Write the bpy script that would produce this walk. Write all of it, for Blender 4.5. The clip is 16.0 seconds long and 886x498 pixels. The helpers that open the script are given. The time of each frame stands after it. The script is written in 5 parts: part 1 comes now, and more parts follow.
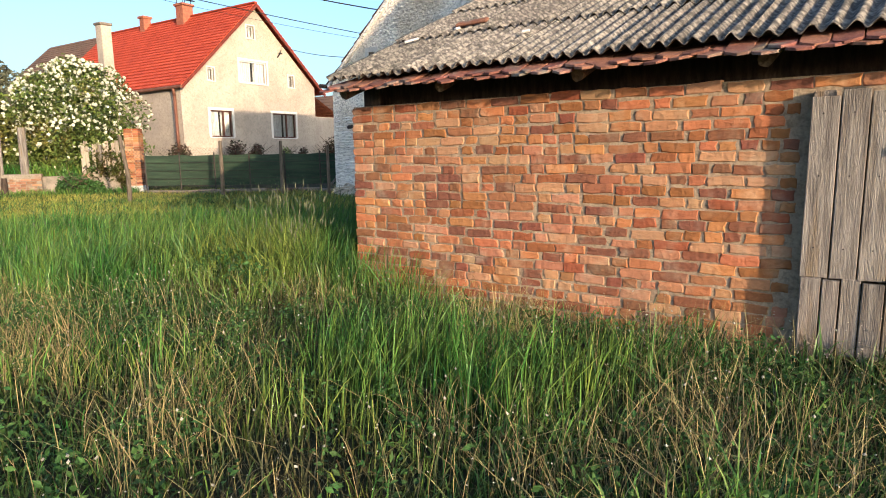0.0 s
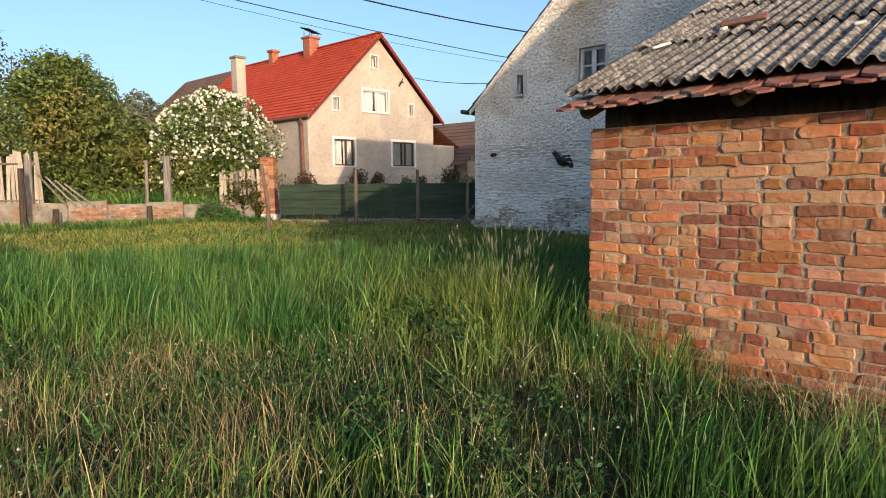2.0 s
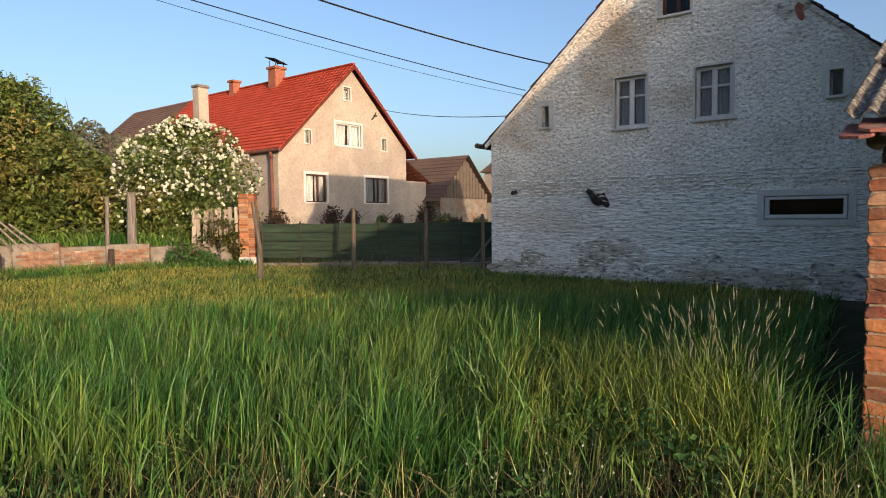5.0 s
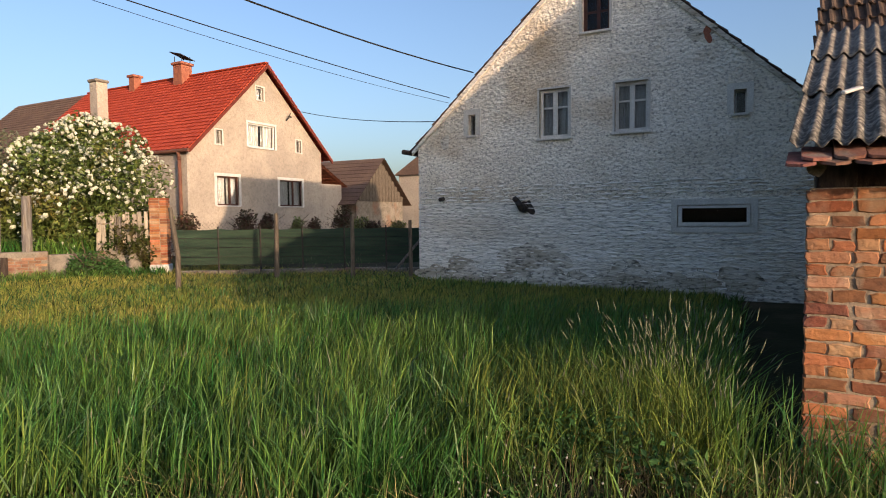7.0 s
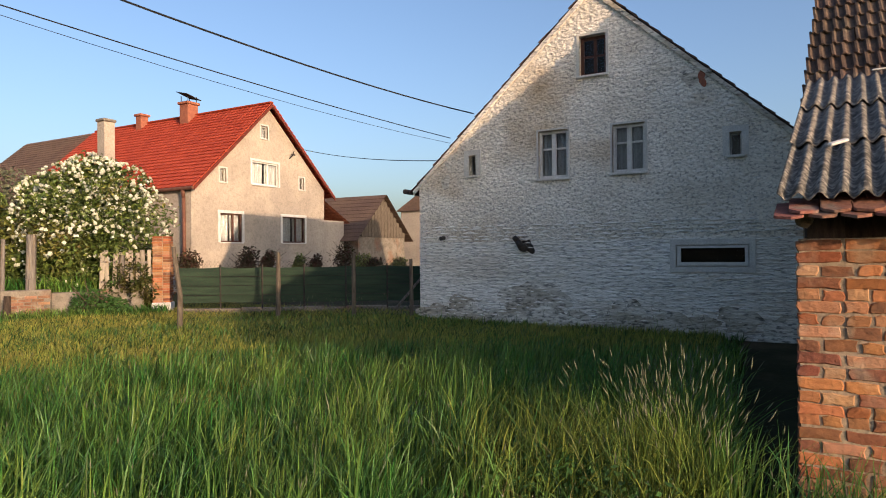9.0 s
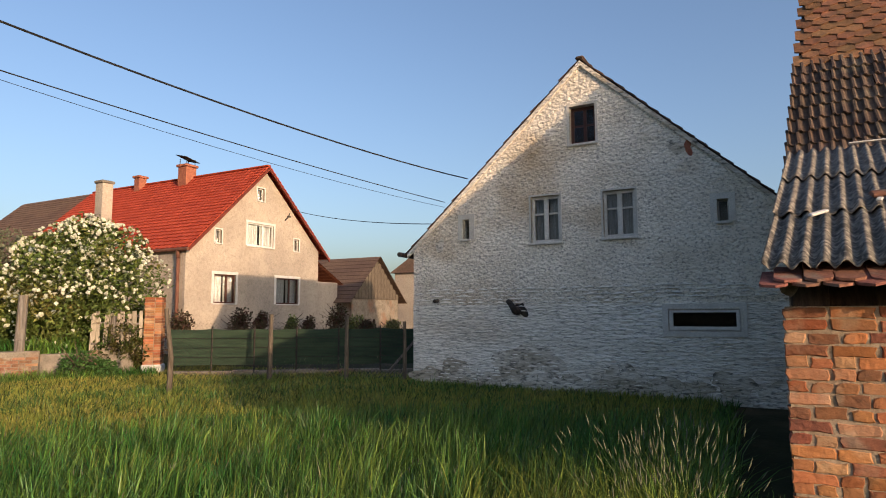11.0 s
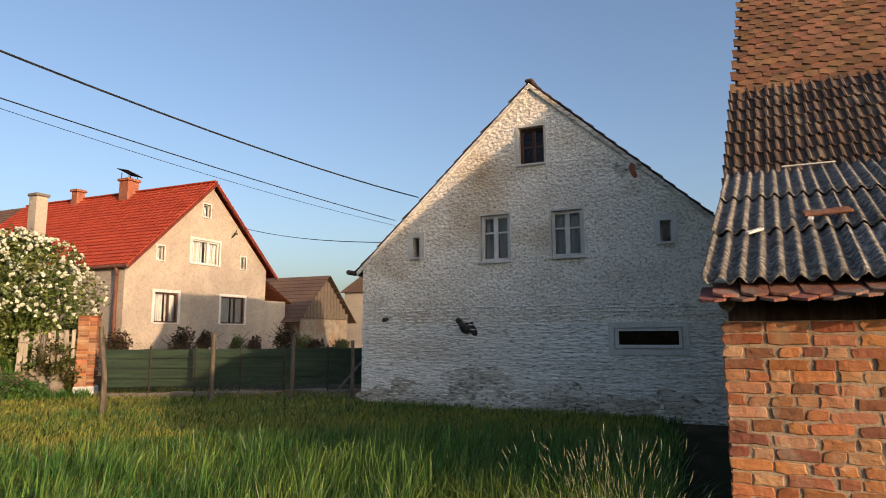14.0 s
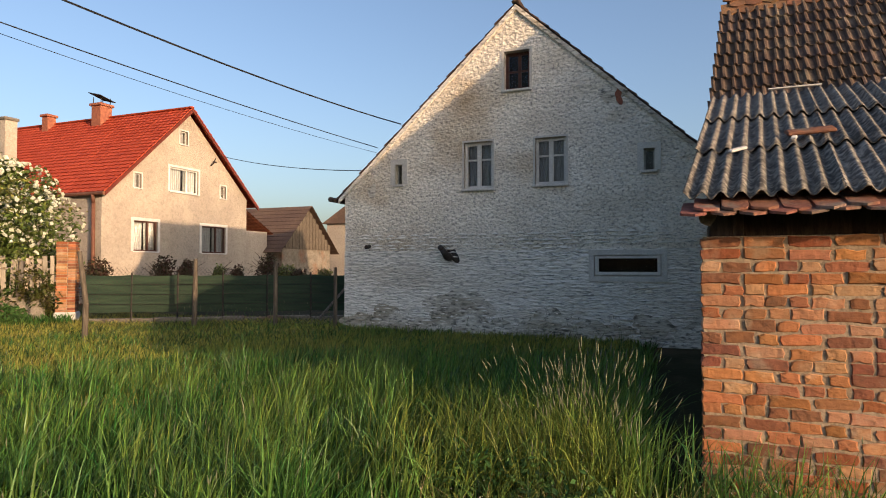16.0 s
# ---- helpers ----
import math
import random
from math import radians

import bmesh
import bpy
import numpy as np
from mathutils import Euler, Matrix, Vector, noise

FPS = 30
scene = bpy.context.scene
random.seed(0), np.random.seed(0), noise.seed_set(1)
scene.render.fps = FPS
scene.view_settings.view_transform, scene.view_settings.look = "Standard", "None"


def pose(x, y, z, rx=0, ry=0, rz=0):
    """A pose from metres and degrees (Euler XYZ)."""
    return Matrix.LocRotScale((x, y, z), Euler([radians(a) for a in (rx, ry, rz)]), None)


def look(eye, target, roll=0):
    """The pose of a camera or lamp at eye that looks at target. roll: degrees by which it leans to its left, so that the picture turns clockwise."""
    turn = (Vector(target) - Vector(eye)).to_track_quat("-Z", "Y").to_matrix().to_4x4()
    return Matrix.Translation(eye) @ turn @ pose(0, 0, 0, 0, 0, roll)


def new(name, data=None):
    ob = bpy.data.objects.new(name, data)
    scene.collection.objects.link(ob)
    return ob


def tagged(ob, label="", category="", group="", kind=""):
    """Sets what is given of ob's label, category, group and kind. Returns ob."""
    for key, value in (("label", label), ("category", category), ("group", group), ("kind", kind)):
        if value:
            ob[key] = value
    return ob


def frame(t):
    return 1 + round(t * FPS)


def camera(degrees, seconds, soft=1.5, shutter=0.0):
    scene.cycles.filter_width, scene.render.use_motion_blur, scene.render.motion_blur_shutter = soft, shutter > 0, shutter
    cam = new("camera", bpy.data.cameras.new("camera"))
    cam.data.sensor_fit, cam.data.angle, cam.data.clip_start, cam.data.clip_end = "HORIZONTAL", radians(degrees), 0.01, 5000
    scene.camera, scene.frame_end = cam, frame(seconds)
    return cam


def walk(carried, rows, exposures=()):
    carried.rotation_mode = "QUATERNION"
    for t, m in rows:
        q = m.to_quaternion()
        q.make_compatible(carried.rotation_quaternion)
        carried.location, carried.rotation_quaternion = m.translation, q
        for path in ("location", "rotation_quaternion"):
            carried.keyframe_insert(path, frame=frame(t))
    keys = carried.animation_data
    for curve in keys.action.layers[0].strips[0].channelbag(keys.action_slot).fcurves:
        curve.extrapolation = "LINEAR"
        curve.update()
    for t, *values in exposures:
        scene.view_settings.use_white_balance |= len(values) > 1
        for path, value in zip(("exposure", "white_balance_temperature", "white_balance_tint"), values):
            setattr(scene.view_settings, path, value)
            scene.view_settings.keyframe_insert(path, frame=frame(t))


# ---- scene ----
cam = camera(71.3, 16.0, soft=1.0)
EXPOSURES = [(0, 1.45, 6000, 11), (0.6, 1.2, 6050, 12), (1.5, 1.08, 6000, 13), (3.5, 0.9, 6250, 16), (9, 0.9, 6550, 18), (12, 0.76, 6850, 18), (16, 0.92, 7000, 18)]
PATH = [
    (0, (-0.392, -0.116, 1.382), (-1.48, 1.534, 1.072), -0.9),
    (0.5, (-0.721, 0.033, 1.379), (-1.936, 1.589, 1.06), -0.8),
    (1, (-1.144, 0.042, 1.394), (-2.407, 1.565, 1.102), -0.7),
    (1.5, (-1.603, 0.077, 1.456), (-2.915, 1.565, 1.195), -0.6),
    (2, (-2.079, 0.159, 1.434), (-3.413, 1.634, 1.217), -0.7),
    (2.5, (-2.51, 0.275, 1.48), (-3.858, 1.742, 1.307), -0.6),
    (3, (-2.973, 0.34, 1.527), (-4.297, 1.834, 1.404), -0.5),
    (3.5, (-3.413, 0.374, 1.519), (-4.738, 1.868, 1.402), -0.6),
    (6, (-4.479, 0.197, 1.619), (-5.54, 1.889, 1.506), -0.7),
    (6.5, (-4.506, 0.112, 1.65), (-5.509, 1.839, 1.532), -0.7),
    (7, (-4.615, 0.079, 1.67), (-5.565, 1.836, 1.565), -0.6),
    (7.5, (-4.576, 0.058, 1.697), (-5.512, 1.823, 1.605), -0.7),
    (8, (-4.536, 0.04, 1.735), (-5.469, 1.807, 1.664), -0.6),
    (8.5, (-4.541, 0.03, 1.77), (-5.481, 1.795, 1.729), -0.7),
    (9, (-4.548, 0.028, 1.768), (-5.505, 1.785, 1.774), -0.6),
    (11.5, (-4.507, -0.062, 1.797), (-5.425, 1.699, 2.032), -0.5),
    (12, (-4.509, -0.042, 1.788), (-5.404, 1.729, 2.038), -0.5),
    (12.5, (-4.484, -0.043, 1.78), (-5.354, 1.739, 2.038), -0.5),
    (13, (-4.461, -0.029, 1.79), (-5.297, 1.769, 2.052), -0.4),
    (13.5, (-4.484, -0.033, 1.793), (-5.287, 1.779, 2.06), -0.3),
    (14, (-4.506, 0.012, 1.754), (-5.293, 1.83, 2.023), -0.3),
    (14.5, (-4.494, 0.042, 1.689), (-5.271, 1.869, 1.927), -0.3),
    (15, (-4.493, 0.05, 1.623), (-5.259, 1.891, 1.791), -0.2),
    (15.5, (-4.507, 0.034, 1.62), (-5.254, 1.885, 1.742), -0.1),
    (16, (-4.519, 0.045, 1.623), (-5.262, 1.901, 1.679), -0.0),
]
walk(cam, [(t, look(eye, target, roll)) for t, eye, target, roll in PATH], EXPOSURES)

# ---- world, sun ----
SUN = Vector((2.33, -1.0, 0.48)).normalized()
world = bpy.data.worlds.new("world")
scene.world = world
world.use_nodes = True
wn = world.node_tree.nodes
sky = wn.new("ShaderNodeTexSky")
sky.sky_type, sky.sun_disc = "NISHITA", False
sky.sun_elevation, sky.sun_rotation = math.asin(SUN.z), math.atan2(SUN.x, SUN.y)
sky.air_density, sky.dust_density, sky.ozone_density = 1.0, 3.4, 2.6
wn["Background"].inputs[1].default_value = 0.15
world.node_tree.links.new(sky.outputs[0], wn["Background"].inputs[0])
sun = new("sun", bpy.data.lights.new("sun", "SUN"))
sun.data.energy, sun.data.angle, sun.data.color = 2.85, radians(0.7), (1.0, 0.73, 0.46)
sun.matrix_world = look(SUN * 50, (0, 0, 0))

# ---- materials ----


def material(name, base, second=None, scale=4.0, rough=0.85, bump=0.3, fine=60.0, metal=0.0, per=None, spread=0.0,
             translucent=0.0, third=None, stretch=(1, 1, 1), depth=0.02, contrast=(0.35, 0.65), palette=(), pits=0.0, pit_scale=14.0, pit_range=(0.48, 0.72), spec=0.12, grime=0.35):
    """A surface of two or three colours mixed by noise at two sizes, with relief; per: 'object' or 'island' varies the value piece by piece."""
    m = bpy.data.materials.new(name)
    m.use_nodes = True
    nt = m.node_tree
    N, L = nt.nodes, nt.links
    bsdf = N["Principled BSDF"]
    co = N.new("ShaderNodeTexCoord") if per != "object" else None
    geo = N.new("ShaderNodeNewGeometry")
    mp = N.new("ShaderNodeMapping")
    L.new(geo.outputs["Position"], mp.inputs[0])
    mp.inputs["Scale"].default_value = stretch

    def noise_of(sc, detail=4.0):
        n = N.new("ShaderNodeTexNoise")
        n.inputs["Scale"].default_value, n.inputs["Detail"].default_value = sc, detail
        L.new(mp.outputs[0], n.inputs["Vector"])
        return n.outputs["Fac"]

    def ramp_of(fac, lo, hi):
        r = N.new("ShaderNodeMapRange")
        r.inputs[1].default_value, r.inputs[2].default_value = lo, hi
        L.new(fac, r.inputs[0])
        return r.outputs[0]

    def mixed(fac, a, b, mode="MIX"):
        x = N.new("ShaderNodeMix")
        x.data_type, x.blend_type = "RGBA", mode
        for sock, v in ((x.inputs[0], fac), (x.inputs[6], a), (x.inputs[7], b)):
            if isinstance(v, (int, float)):
                sock.default_value = v
            elif isinstance(v, tuple):
                sock.default_value = (*v, 1)
            else:
                L.new(v, sock)
        return x.outputs[2]

    second = second or tuple(c * 0.7 for c in base)
    col = mixed(ramp_of(noise_of(scale), *contrast), base, second)
    if third:
        col = mixed(ramp_of(noise_of(scale * 0.37, 6.0), 0.54, 0.68), col, third)
    col = mixed(ramp_of(noise_of(fine, 3.0), 0.2, 0.8), col, mixed(grime, col, (0.0, 0.0, 0.0)))
    if pits:
        pit = ramp_of(noise_of(pit_scale, 8.0), *pit_range)
        deep = N.new("ShaderNodeMath")
        deep.operation = "MULTIPLY"
        deep.inputs[1].default_value = pits
        L.new(pit, deep.inputs[0])
        col = mixed(deep.outputs[0], col, mixed(0.8, col, (0.03, 0.028, 0.025)))
    if palette:
        pick = N.new("ShaderNodeObjectInfo").outputs["Random"] if per == "object" else geo.outputs["Random Per Island"]
        cr = N.new("ShaderNodeValToRGB")
        cr.color_ramp.interpolation = "CONSTANT"
        while len(cr.color_ramp.elements) < len(palette):
            cr.color_ramp.elements.new(0.5)
        for i, c in enumerate(palette):
            cr.color_ramp.elements[i].position = i / len(palette)
            cr.color_ramp.elements[i].color = (*c, 1)
        L.new(pick, cr.inputs[0])
        col = mixed(0.62, col, cr.outputs[0])
    if per:
        rnd = N.new("ShaderNodeObjectInfo").outputs["Random"] if per == "object" else geo.outputs["Random Per Island"]
        hsv = N.new("ShaderNodeHueSaturation")
        hsv.inputs["Saturation"].default_value = 1.0
        r = N.new("ShaderNodeMapRange")
        r.inputs[3].default_value, r.inputs[4].default_value = 1 - spread, 1 + spread
        L.new(rnd, r.inputs[0])
        L.new(r.outputs[0], hsv.inputs["Value"])
        L.new(col, hsv.inputs["Color"])
        h = N.new("ShaderNodeMath")
        h.operation = "MULTIPLY"
        h.inputs[1].default_value = 37.7
        L.new(rnd, h.inputs[0])
        f = N.new("ShaderNodeMath")
        f.operation = "FRACT"
        L.new(h.outputs[0], f.inputs[0])
        r2 = N.new("ShaderNodeMapRange")
        r2.inputs[3].default_value, r2.inputs[4].default_value = 0.5 - spread * 0.04, 0.5 + spread * 0.04
        L.new(f.outputs[0], r2.inputs[0])
        L.new(r2.outputs[0], hsv.inputs["Hue"])
        col = hsv.outputs[0]
    L.new(col, bsdf.inputs["Base Color"])
    bsdf.inputs["Roughness"].default_value, bsdf.inputs["Metallic"].default_value = rough, metal
    bsdf.inputs["Specular IOR Level"].default_value = spec
    if bump:
        b = N.new("ShaderNodeBump")
        b.inputs["Strength"].default_value, b.inputs["Distance"].default_value = bump, depth
        L.new(noise_of(fine * 0.5, 5.0), b.inputs["Height"])
        L.new(b.outputs[0], bsdf.inputs["Normal"])
    if translucent:
        tr = N.new("ShaderNodeBsdfTranslucent")
        L.new(col, tr.inputs[0])
        mx = N.new("ShaderNodeMixShader")
        mx.inputs[0].default_value = translucent
        L.new(bsdf.outputs[0], mx.inputs[1])
        L.new(tr.outputs[0], mx.inputs[2])
        L.new(mx.outputs[0], N["Material Output"].inputs[0])
    if co:
        N.remove(co)
    return m


PALETTE = ((0.41, 0.165, 0.065), (0.37, 0.135, 0.055), (0.38, 0.18, 0.09), (0.21, 0.09, 0.055), (0.47, 0.29, 0.17), (0.4, 0.17, 0.075), (0.12, 0.065, 0.045), (0.43, 0.25, 0.14), (0.42, 0.17, 0.07), (0.31, 0.165, 0.09))
BRICK = material("brick", (0.42, 0.16, 0.08), (0.3, 0.105, 0.055), 14, 0.95, 0.65, 45, per="object", spread=0.3, third=(0.5, 0.37, 0.26), depth=0.02, palette=PALETTE, pits=0.65, pit_scale=20)
BRICK_I = material("brick_joined", (0.42, 0.16, 0.08), (0.3, 0.105, 0.055), 14, 0.95, 0.65, 45, per="island", spread=0.3, third=(0.5, 0.37, 0.26), depth=0.02, palette=PALETTE, pits=0.65, pit_scale=20)
MORTAR = material("mortar", (0.45, 0.35, 0.25), (0.33, 0.24, 0.16), 6, 0.95, 0.5, 60, third=(0.44, 0.35, 0.24), pits=0.6, pit_scale=26)
ETERNIT = material("fibre_cement", (0.12, 0.11, 0.1), (0.44, 0.4, 0.34), 26, 1.0, 0.6, 70, per="object", spread=0.15, third=(0.09, 0.085, 0.075), contrast=(0.42, 0.66), pits=0.5, pit_scale=13)
TERRACOTTA = material("terracotta", (0.3, 0.13, 0.09), (0.2, 0.09, 0.07), 10, 0.9, 0.5, 70, per="object", spread=0.3, third=(0.2, 0.17, 0.14))
OLD_TILE = material("old_roof_tile", (0.15, 0.1, 0.075), (0.085, 0.065, 0.055), 5, 0.95, 0.5, 50, per="object", spread=0.28, third=(0.2, 0.16, 0.12))
OLD_TILE_I = material("old_roof_tile_joined", (0.15, 0.1, 0.075), (0.085, 0.065, 0.055), 5, 0.95, 0.5, 50, per="island", spread=0.25)
PLAIN_TILE = material("plain_tile", (0.27, 0.13, 0.07), (0.17, 0.1, 0.06), 6, 0.95, 0.4, 50, per="object", spread=0.3)
OLD_WOOD = material("weathered_wood", (0.31, 0.28, 0.25), (0.16, 0.14, 0.125), 5, 0.9, 0.8, 60, stretch=(6, 6, 0.5), per="object", spread=0.22, third=(0.25, 0.19, 0.13))
DARK_WOOD = material("dark_wood", (0.09, 0.065, 0.05), (0.045, 0.035, 0.03), 6, 0.9, 0.5, 50, stretch=(5, 5, 1))
POST_WOOD = material("grey_post_wood", (0.19, 0.155, 0.12), (0.11, 0.09, 0.07), 6, 0.9, 0.6, 50, stretch=(5, 5, 0.8))
PICKET = material("pale_picket_wood", (0.47, 0.41, 0.33), (0.33, 0.28, 0.22), 6, 0.9, 0.5, 60, stretch=(6, 6, 0.6), per="object", spread=0.2)
LOG = material("log_end", (0.26, 0.19, 0.13), (0.12, 0.09, 0.07), 20, 0.9, 0.5, 80)
GREY_PLASTER = material("grey_roughcast", (0.95, 0.89, 0.79), (0.8, 0.73, 0.62), 1.5, 0.95, 1.0, 30, third=(0.6, 0.47, 0.32), depth=0.07, pits=0.7, pit_scale=24, pit_range=(0.5, 0.7), stretch=(0.85, 0.85, 1.1), grime=0.12)
TROWELLED = material("trowelled_plaster", (0.95, 0.91, 0.84), (0.82, 0.78, 0.7), 1.3, 0.95, 1.0, 26, third=(0.68, 0.6, 0.5), stretch=(0.4, 0.4, 1.6), depth=0.09, pits=0.7, pit_scale=24, pit_range=(0.51, 0.69), grime=0.12)
DAMP = material("damp_plaster", (0.5, 0.44, 0.35), (0.78, 0.73, 0.64), 2.6, 0.95, 0.9, 24, stretch=(0.5, 0.5, 1.4), depth=0.06, pits=0.9, pit_scale=18, pit_range=(0.52, 0.66), grime=0.15, contrast=(0.42, 0.6))
BEIGE = material("beige_roughcast", (0.57, 0.49, 0.4), (0.47, 0.4, 0.325), 0.8, 0.95, 0.8, 34, third=(0.4, 0.35, 0.3), depth=0.04, pits=0.3, pit_scale=9)
SMOOTH_GREY = material("smooth_render", (0.76, 0.73, 0.67), (0.64, 0.61, 0.56), 4, 0.9, 0.3, 40)
RED_TILE = material("red_roof_tile", (0.52, 0.1, 0.045), (0.42, 0.075, 0.035), 2, 0.6, 0.2, 30, per="island", spread=0.1)
WHITE = material("white_paint", (0.78, 0.76, 0.72), (0.66, 0.64, 0.6), 6, 0.5, 0.1, 60)
GREY_PAINT = material("flaking_white_paint", (0.55, 0.54, 0.51), (0.4, 0.39, 0.36), 14, 0.7, 0.3, 70)
BROWN_FRAME = material("brown_frame", (0.11, 0.05, 0.035), (0.08, 0.04, 0.03), 6, 0.5, 0.1, 40)
GREEN_NET = material("green_net", (0.05, 0.085, 0.052), (0.03, 0.055, 0.036), 3, 0.8, 0.3, 70, stretch=(0.4, 0.4, 5))
METAL = material("dark_metal", (0.05, 0.05, 0.05), (0.09, 0.07, 0.06), 10, 0.55, 0.2, 60, metal=0.6)
COPPER_PIPE = material("brown_gutter", (0.24, 0.11, 0.07), (0.18, 0.08, 0.055), 4, 0.5, 0.1, 40)
CHIMNEY_BRICK = material("chimney_brick", (0.44, 0.17, 0.1), (0.33, 0.12, 0.08), 8, 0.9, 0.4, 40)
CONCRETE = material("concrete", (0.31, 0.27, 0.22), (0.2, 0.175, 0.14), 3, 0.95, 0.6, 40, third=(0.26, 0.15, 0.1), pits=0.5, pit_scale=10)
SOIL = material("soil", (0.04, 0.042, 0.02), (0.03, 0.034, 0.016), 1.5, 1.0, 0.6, 20, third=(0.1, 0.075, 0.045))
CURTAIN = material("curtain", (0.4, 0.4, 0.39), (0.3, 0.3, 0.29), 5, 0.9, 0.2, 30, stretch=(5, 5, 0.4))
# near-black colour stands in for the shade inside a room
UNLIT_ROOM = material("unlit_room", (0.03, 0.028, 0.026), (0.02, 0.02, 0.02), 2, 0.9, 0, 20)
GRASS = material("grass_blade", (0.055, 0.165, 0.03), (0.15, 0.26, 0.048), 1.1, 0.45, 0, 12, per="island", spread=0.7, translucent=0.33, third=(0.25, 0.31, 0.06), contrast=(0.42, 0.58), spec=0.25)
BROAD_GRASS = material("broad_grass_leaf", (0.07, 0.18, 0.045), (0.12, 0.24, 0.055), 1.4, 0.4, 0, 14, per="island", spread=0.65, translucent=0.25, third=(0.18, 0.25, 0.06), spec=0.35)
# the yellow-green of sunlit blades is put into the base colours
SUNLIT_GRASS = material("pale_grass", (0.4, 0.42, 0.085), (0.46, 0.41, 0.11), 1.5, 0.6, 0, 12, per="island", spread=0.4, translucent=0.45, third=(0.2, 0.3, 0.06))
LOW_GRASS = material("low_grass", (0.05, 0.11, 0.03), (0.08, 0.12, 0.035), 1.2, 0.6, 0, 12, per="island", spread=0.6, translucent=0.15, third=(0.14, 0.1, 0.05))
LOW_BRICK = material("weathered_low_brick", (0.34, 0.19, 0.12), (0.24, 0.12, 0.08), 9, 0.95, 0.6, 50, per="object", spread=0.3, third=(0.46, 0.38, 0.3))
BARGE = material("dark_red_board", (0.2, 0.045, 0.03), (0.14, 0.035, 0.025), 4, 0.6, 0.2, 40)
STRAW = material("dry_straw", (0.42, 0.35, 0.16), (0.26, 0.21, 0.095), 3, 0.7, 0, 20, per="island", spread=0.5, translucent=0.1)
BUD = material("seed_button", (0.5, 0.48, 0.4), (0.4, 0.38, 0.3), 8, 0.8, 0, 40, per="island", spread=0.3, translucent=0.2)
SEED = material("seed_head", (0.2, 0.215, 0.14), (0.14, 0.15, 0.095), 5, 0.8, 0, 30, per="island", spread=0.3, translucent=0.2)
WEED = material("weed_leaf", (0.055, 0.13, 0.035), (0.085, 0.16, 0.045), 4, 0.5, 0, 20, per="island", spread=0.35, translucent=0.25)
LEAF = material("shrub_leaf", (0.17, 0.23, 0.05), (0.09, 0.13, 0.03), 1.5, 0.45, 0, 10, per="island", spread=0.6, translucent=0.25, third=(0.27, 0.23, 0.06), spec=0.4)
IVY = material("ivy_leaf", (0.05, 0.09, 0.02), (0.09, 0.075, 0.025), 3, 0.5, 0, 10, per="island", spread=0.5, translucent=0.2)
BLOOM = material("white_bloom", (0.82, 0.82, 0.7), (0.72, 0.74, 0.55), 8, 0.8, 0, 40, per="island", spread=0.12, translucent=0.15)
ROSE = material("rose_leaf", (0.05, 0.06, 0.025), (0.09, 0.035, 0.03), 5, 0.5, 0, 10, per="island", spread=0.4, translucent=0.2)
BARK = material("bark", (0.16, 0.12, 0.085), (0.09, 0.07, 0.05), 8, 0.95, 0.6, 40)
BROWN_ROOF = material("brown_roof", (0.2, 0.135, 0.1), (0.15, 0.1, 0.08), 0.8, 0.9, 0.3, 12)
CABLE = material("cable", (0.02, 0.02, 0.02), (0.03, 0.03, 0.03), 5, 0.6, 0, 20)
FAR_WOOD = material("far_trees", (0.05, 0.075, 0.035), (0.075, 0.09, 0.05), 0.15, 1.0, 0.5, 2, depth=0.5)

GLASS = bpy.data.materials.new("window_glass")
GLASS.use_nodes = True
gb = GLASS.node_tree.nodes["Principled BSDF"]
gb.inputs["Base Color"].default_value = (0.9, 0.93, 0.95, 1)
gb.inputs["Roughness"].default_value, gb.inputs["Transmission Weight"].default_value, gb.inputs["IOR"].default_value = 0.03, 1.0, 1.25


# ---- mesh helpers ----


def thing(name, label, category, group="", at=None):
    ob = tagged(new(name), label, category, group)
    if at is not None:
        ob.matrix_world = at
    return ob


def finish(name, bm, mat, smooth=False):
    me = bpy.data.meshes.new(name)
    bm.normal_update()
    bm.to_mesh(me)
    bm.free()
    for m in mat if isinstance(mat, (list, tuple)) else [mat]:
        me.materials.append(m)
    if smooth:
        me.polygons.foreach_set("use_smooth", [True] * len(me.polygons))
    return me


def part(name, bm, mat, parent, label="", smooth=False):
    ob = new(name, finish(name, bm, mat, smooth))
    ob.parent = parent
    return tagged(ob, label)


def top(name, bm, mat, label, category, group="", kind="", smooth=False):
    return tagged(new(name, finish(name, bm, mat, smooth)), label, category, group, kind)


def box(bm, x0, x1, y0, y1, z0, z1, bevel=0.0, m=None):
    geo = bmesh.ops.create_cube(bm, size=1)
    vs = geo["verts"]
    for v in vs:
        v.co = Vector((x0 + (v.co.x + 0.5) * (x1 - x0), y0 + (v.co.y + 0.5) * (y1 - y0), z0 + (v.co.z + 0.5) * (z1 - z0)))
    if bevel:
        es = list({e for v in vs for e in v.link_edges})
        r = bmesh.ops.bevel(bm, geom=es, offset=bevel, segments=1, affect="EDGES")
        vs = list({v for f in r["faces"] for v in f.verts} | {v for v in vs if v.is_valid})
    if m is not None:
        for v in vs:
            v.co = m @ v.co
    return vs


def boxed(*a, **k):
    bm = bmesh.new()
    box(bm, *a, **k)
    return bm


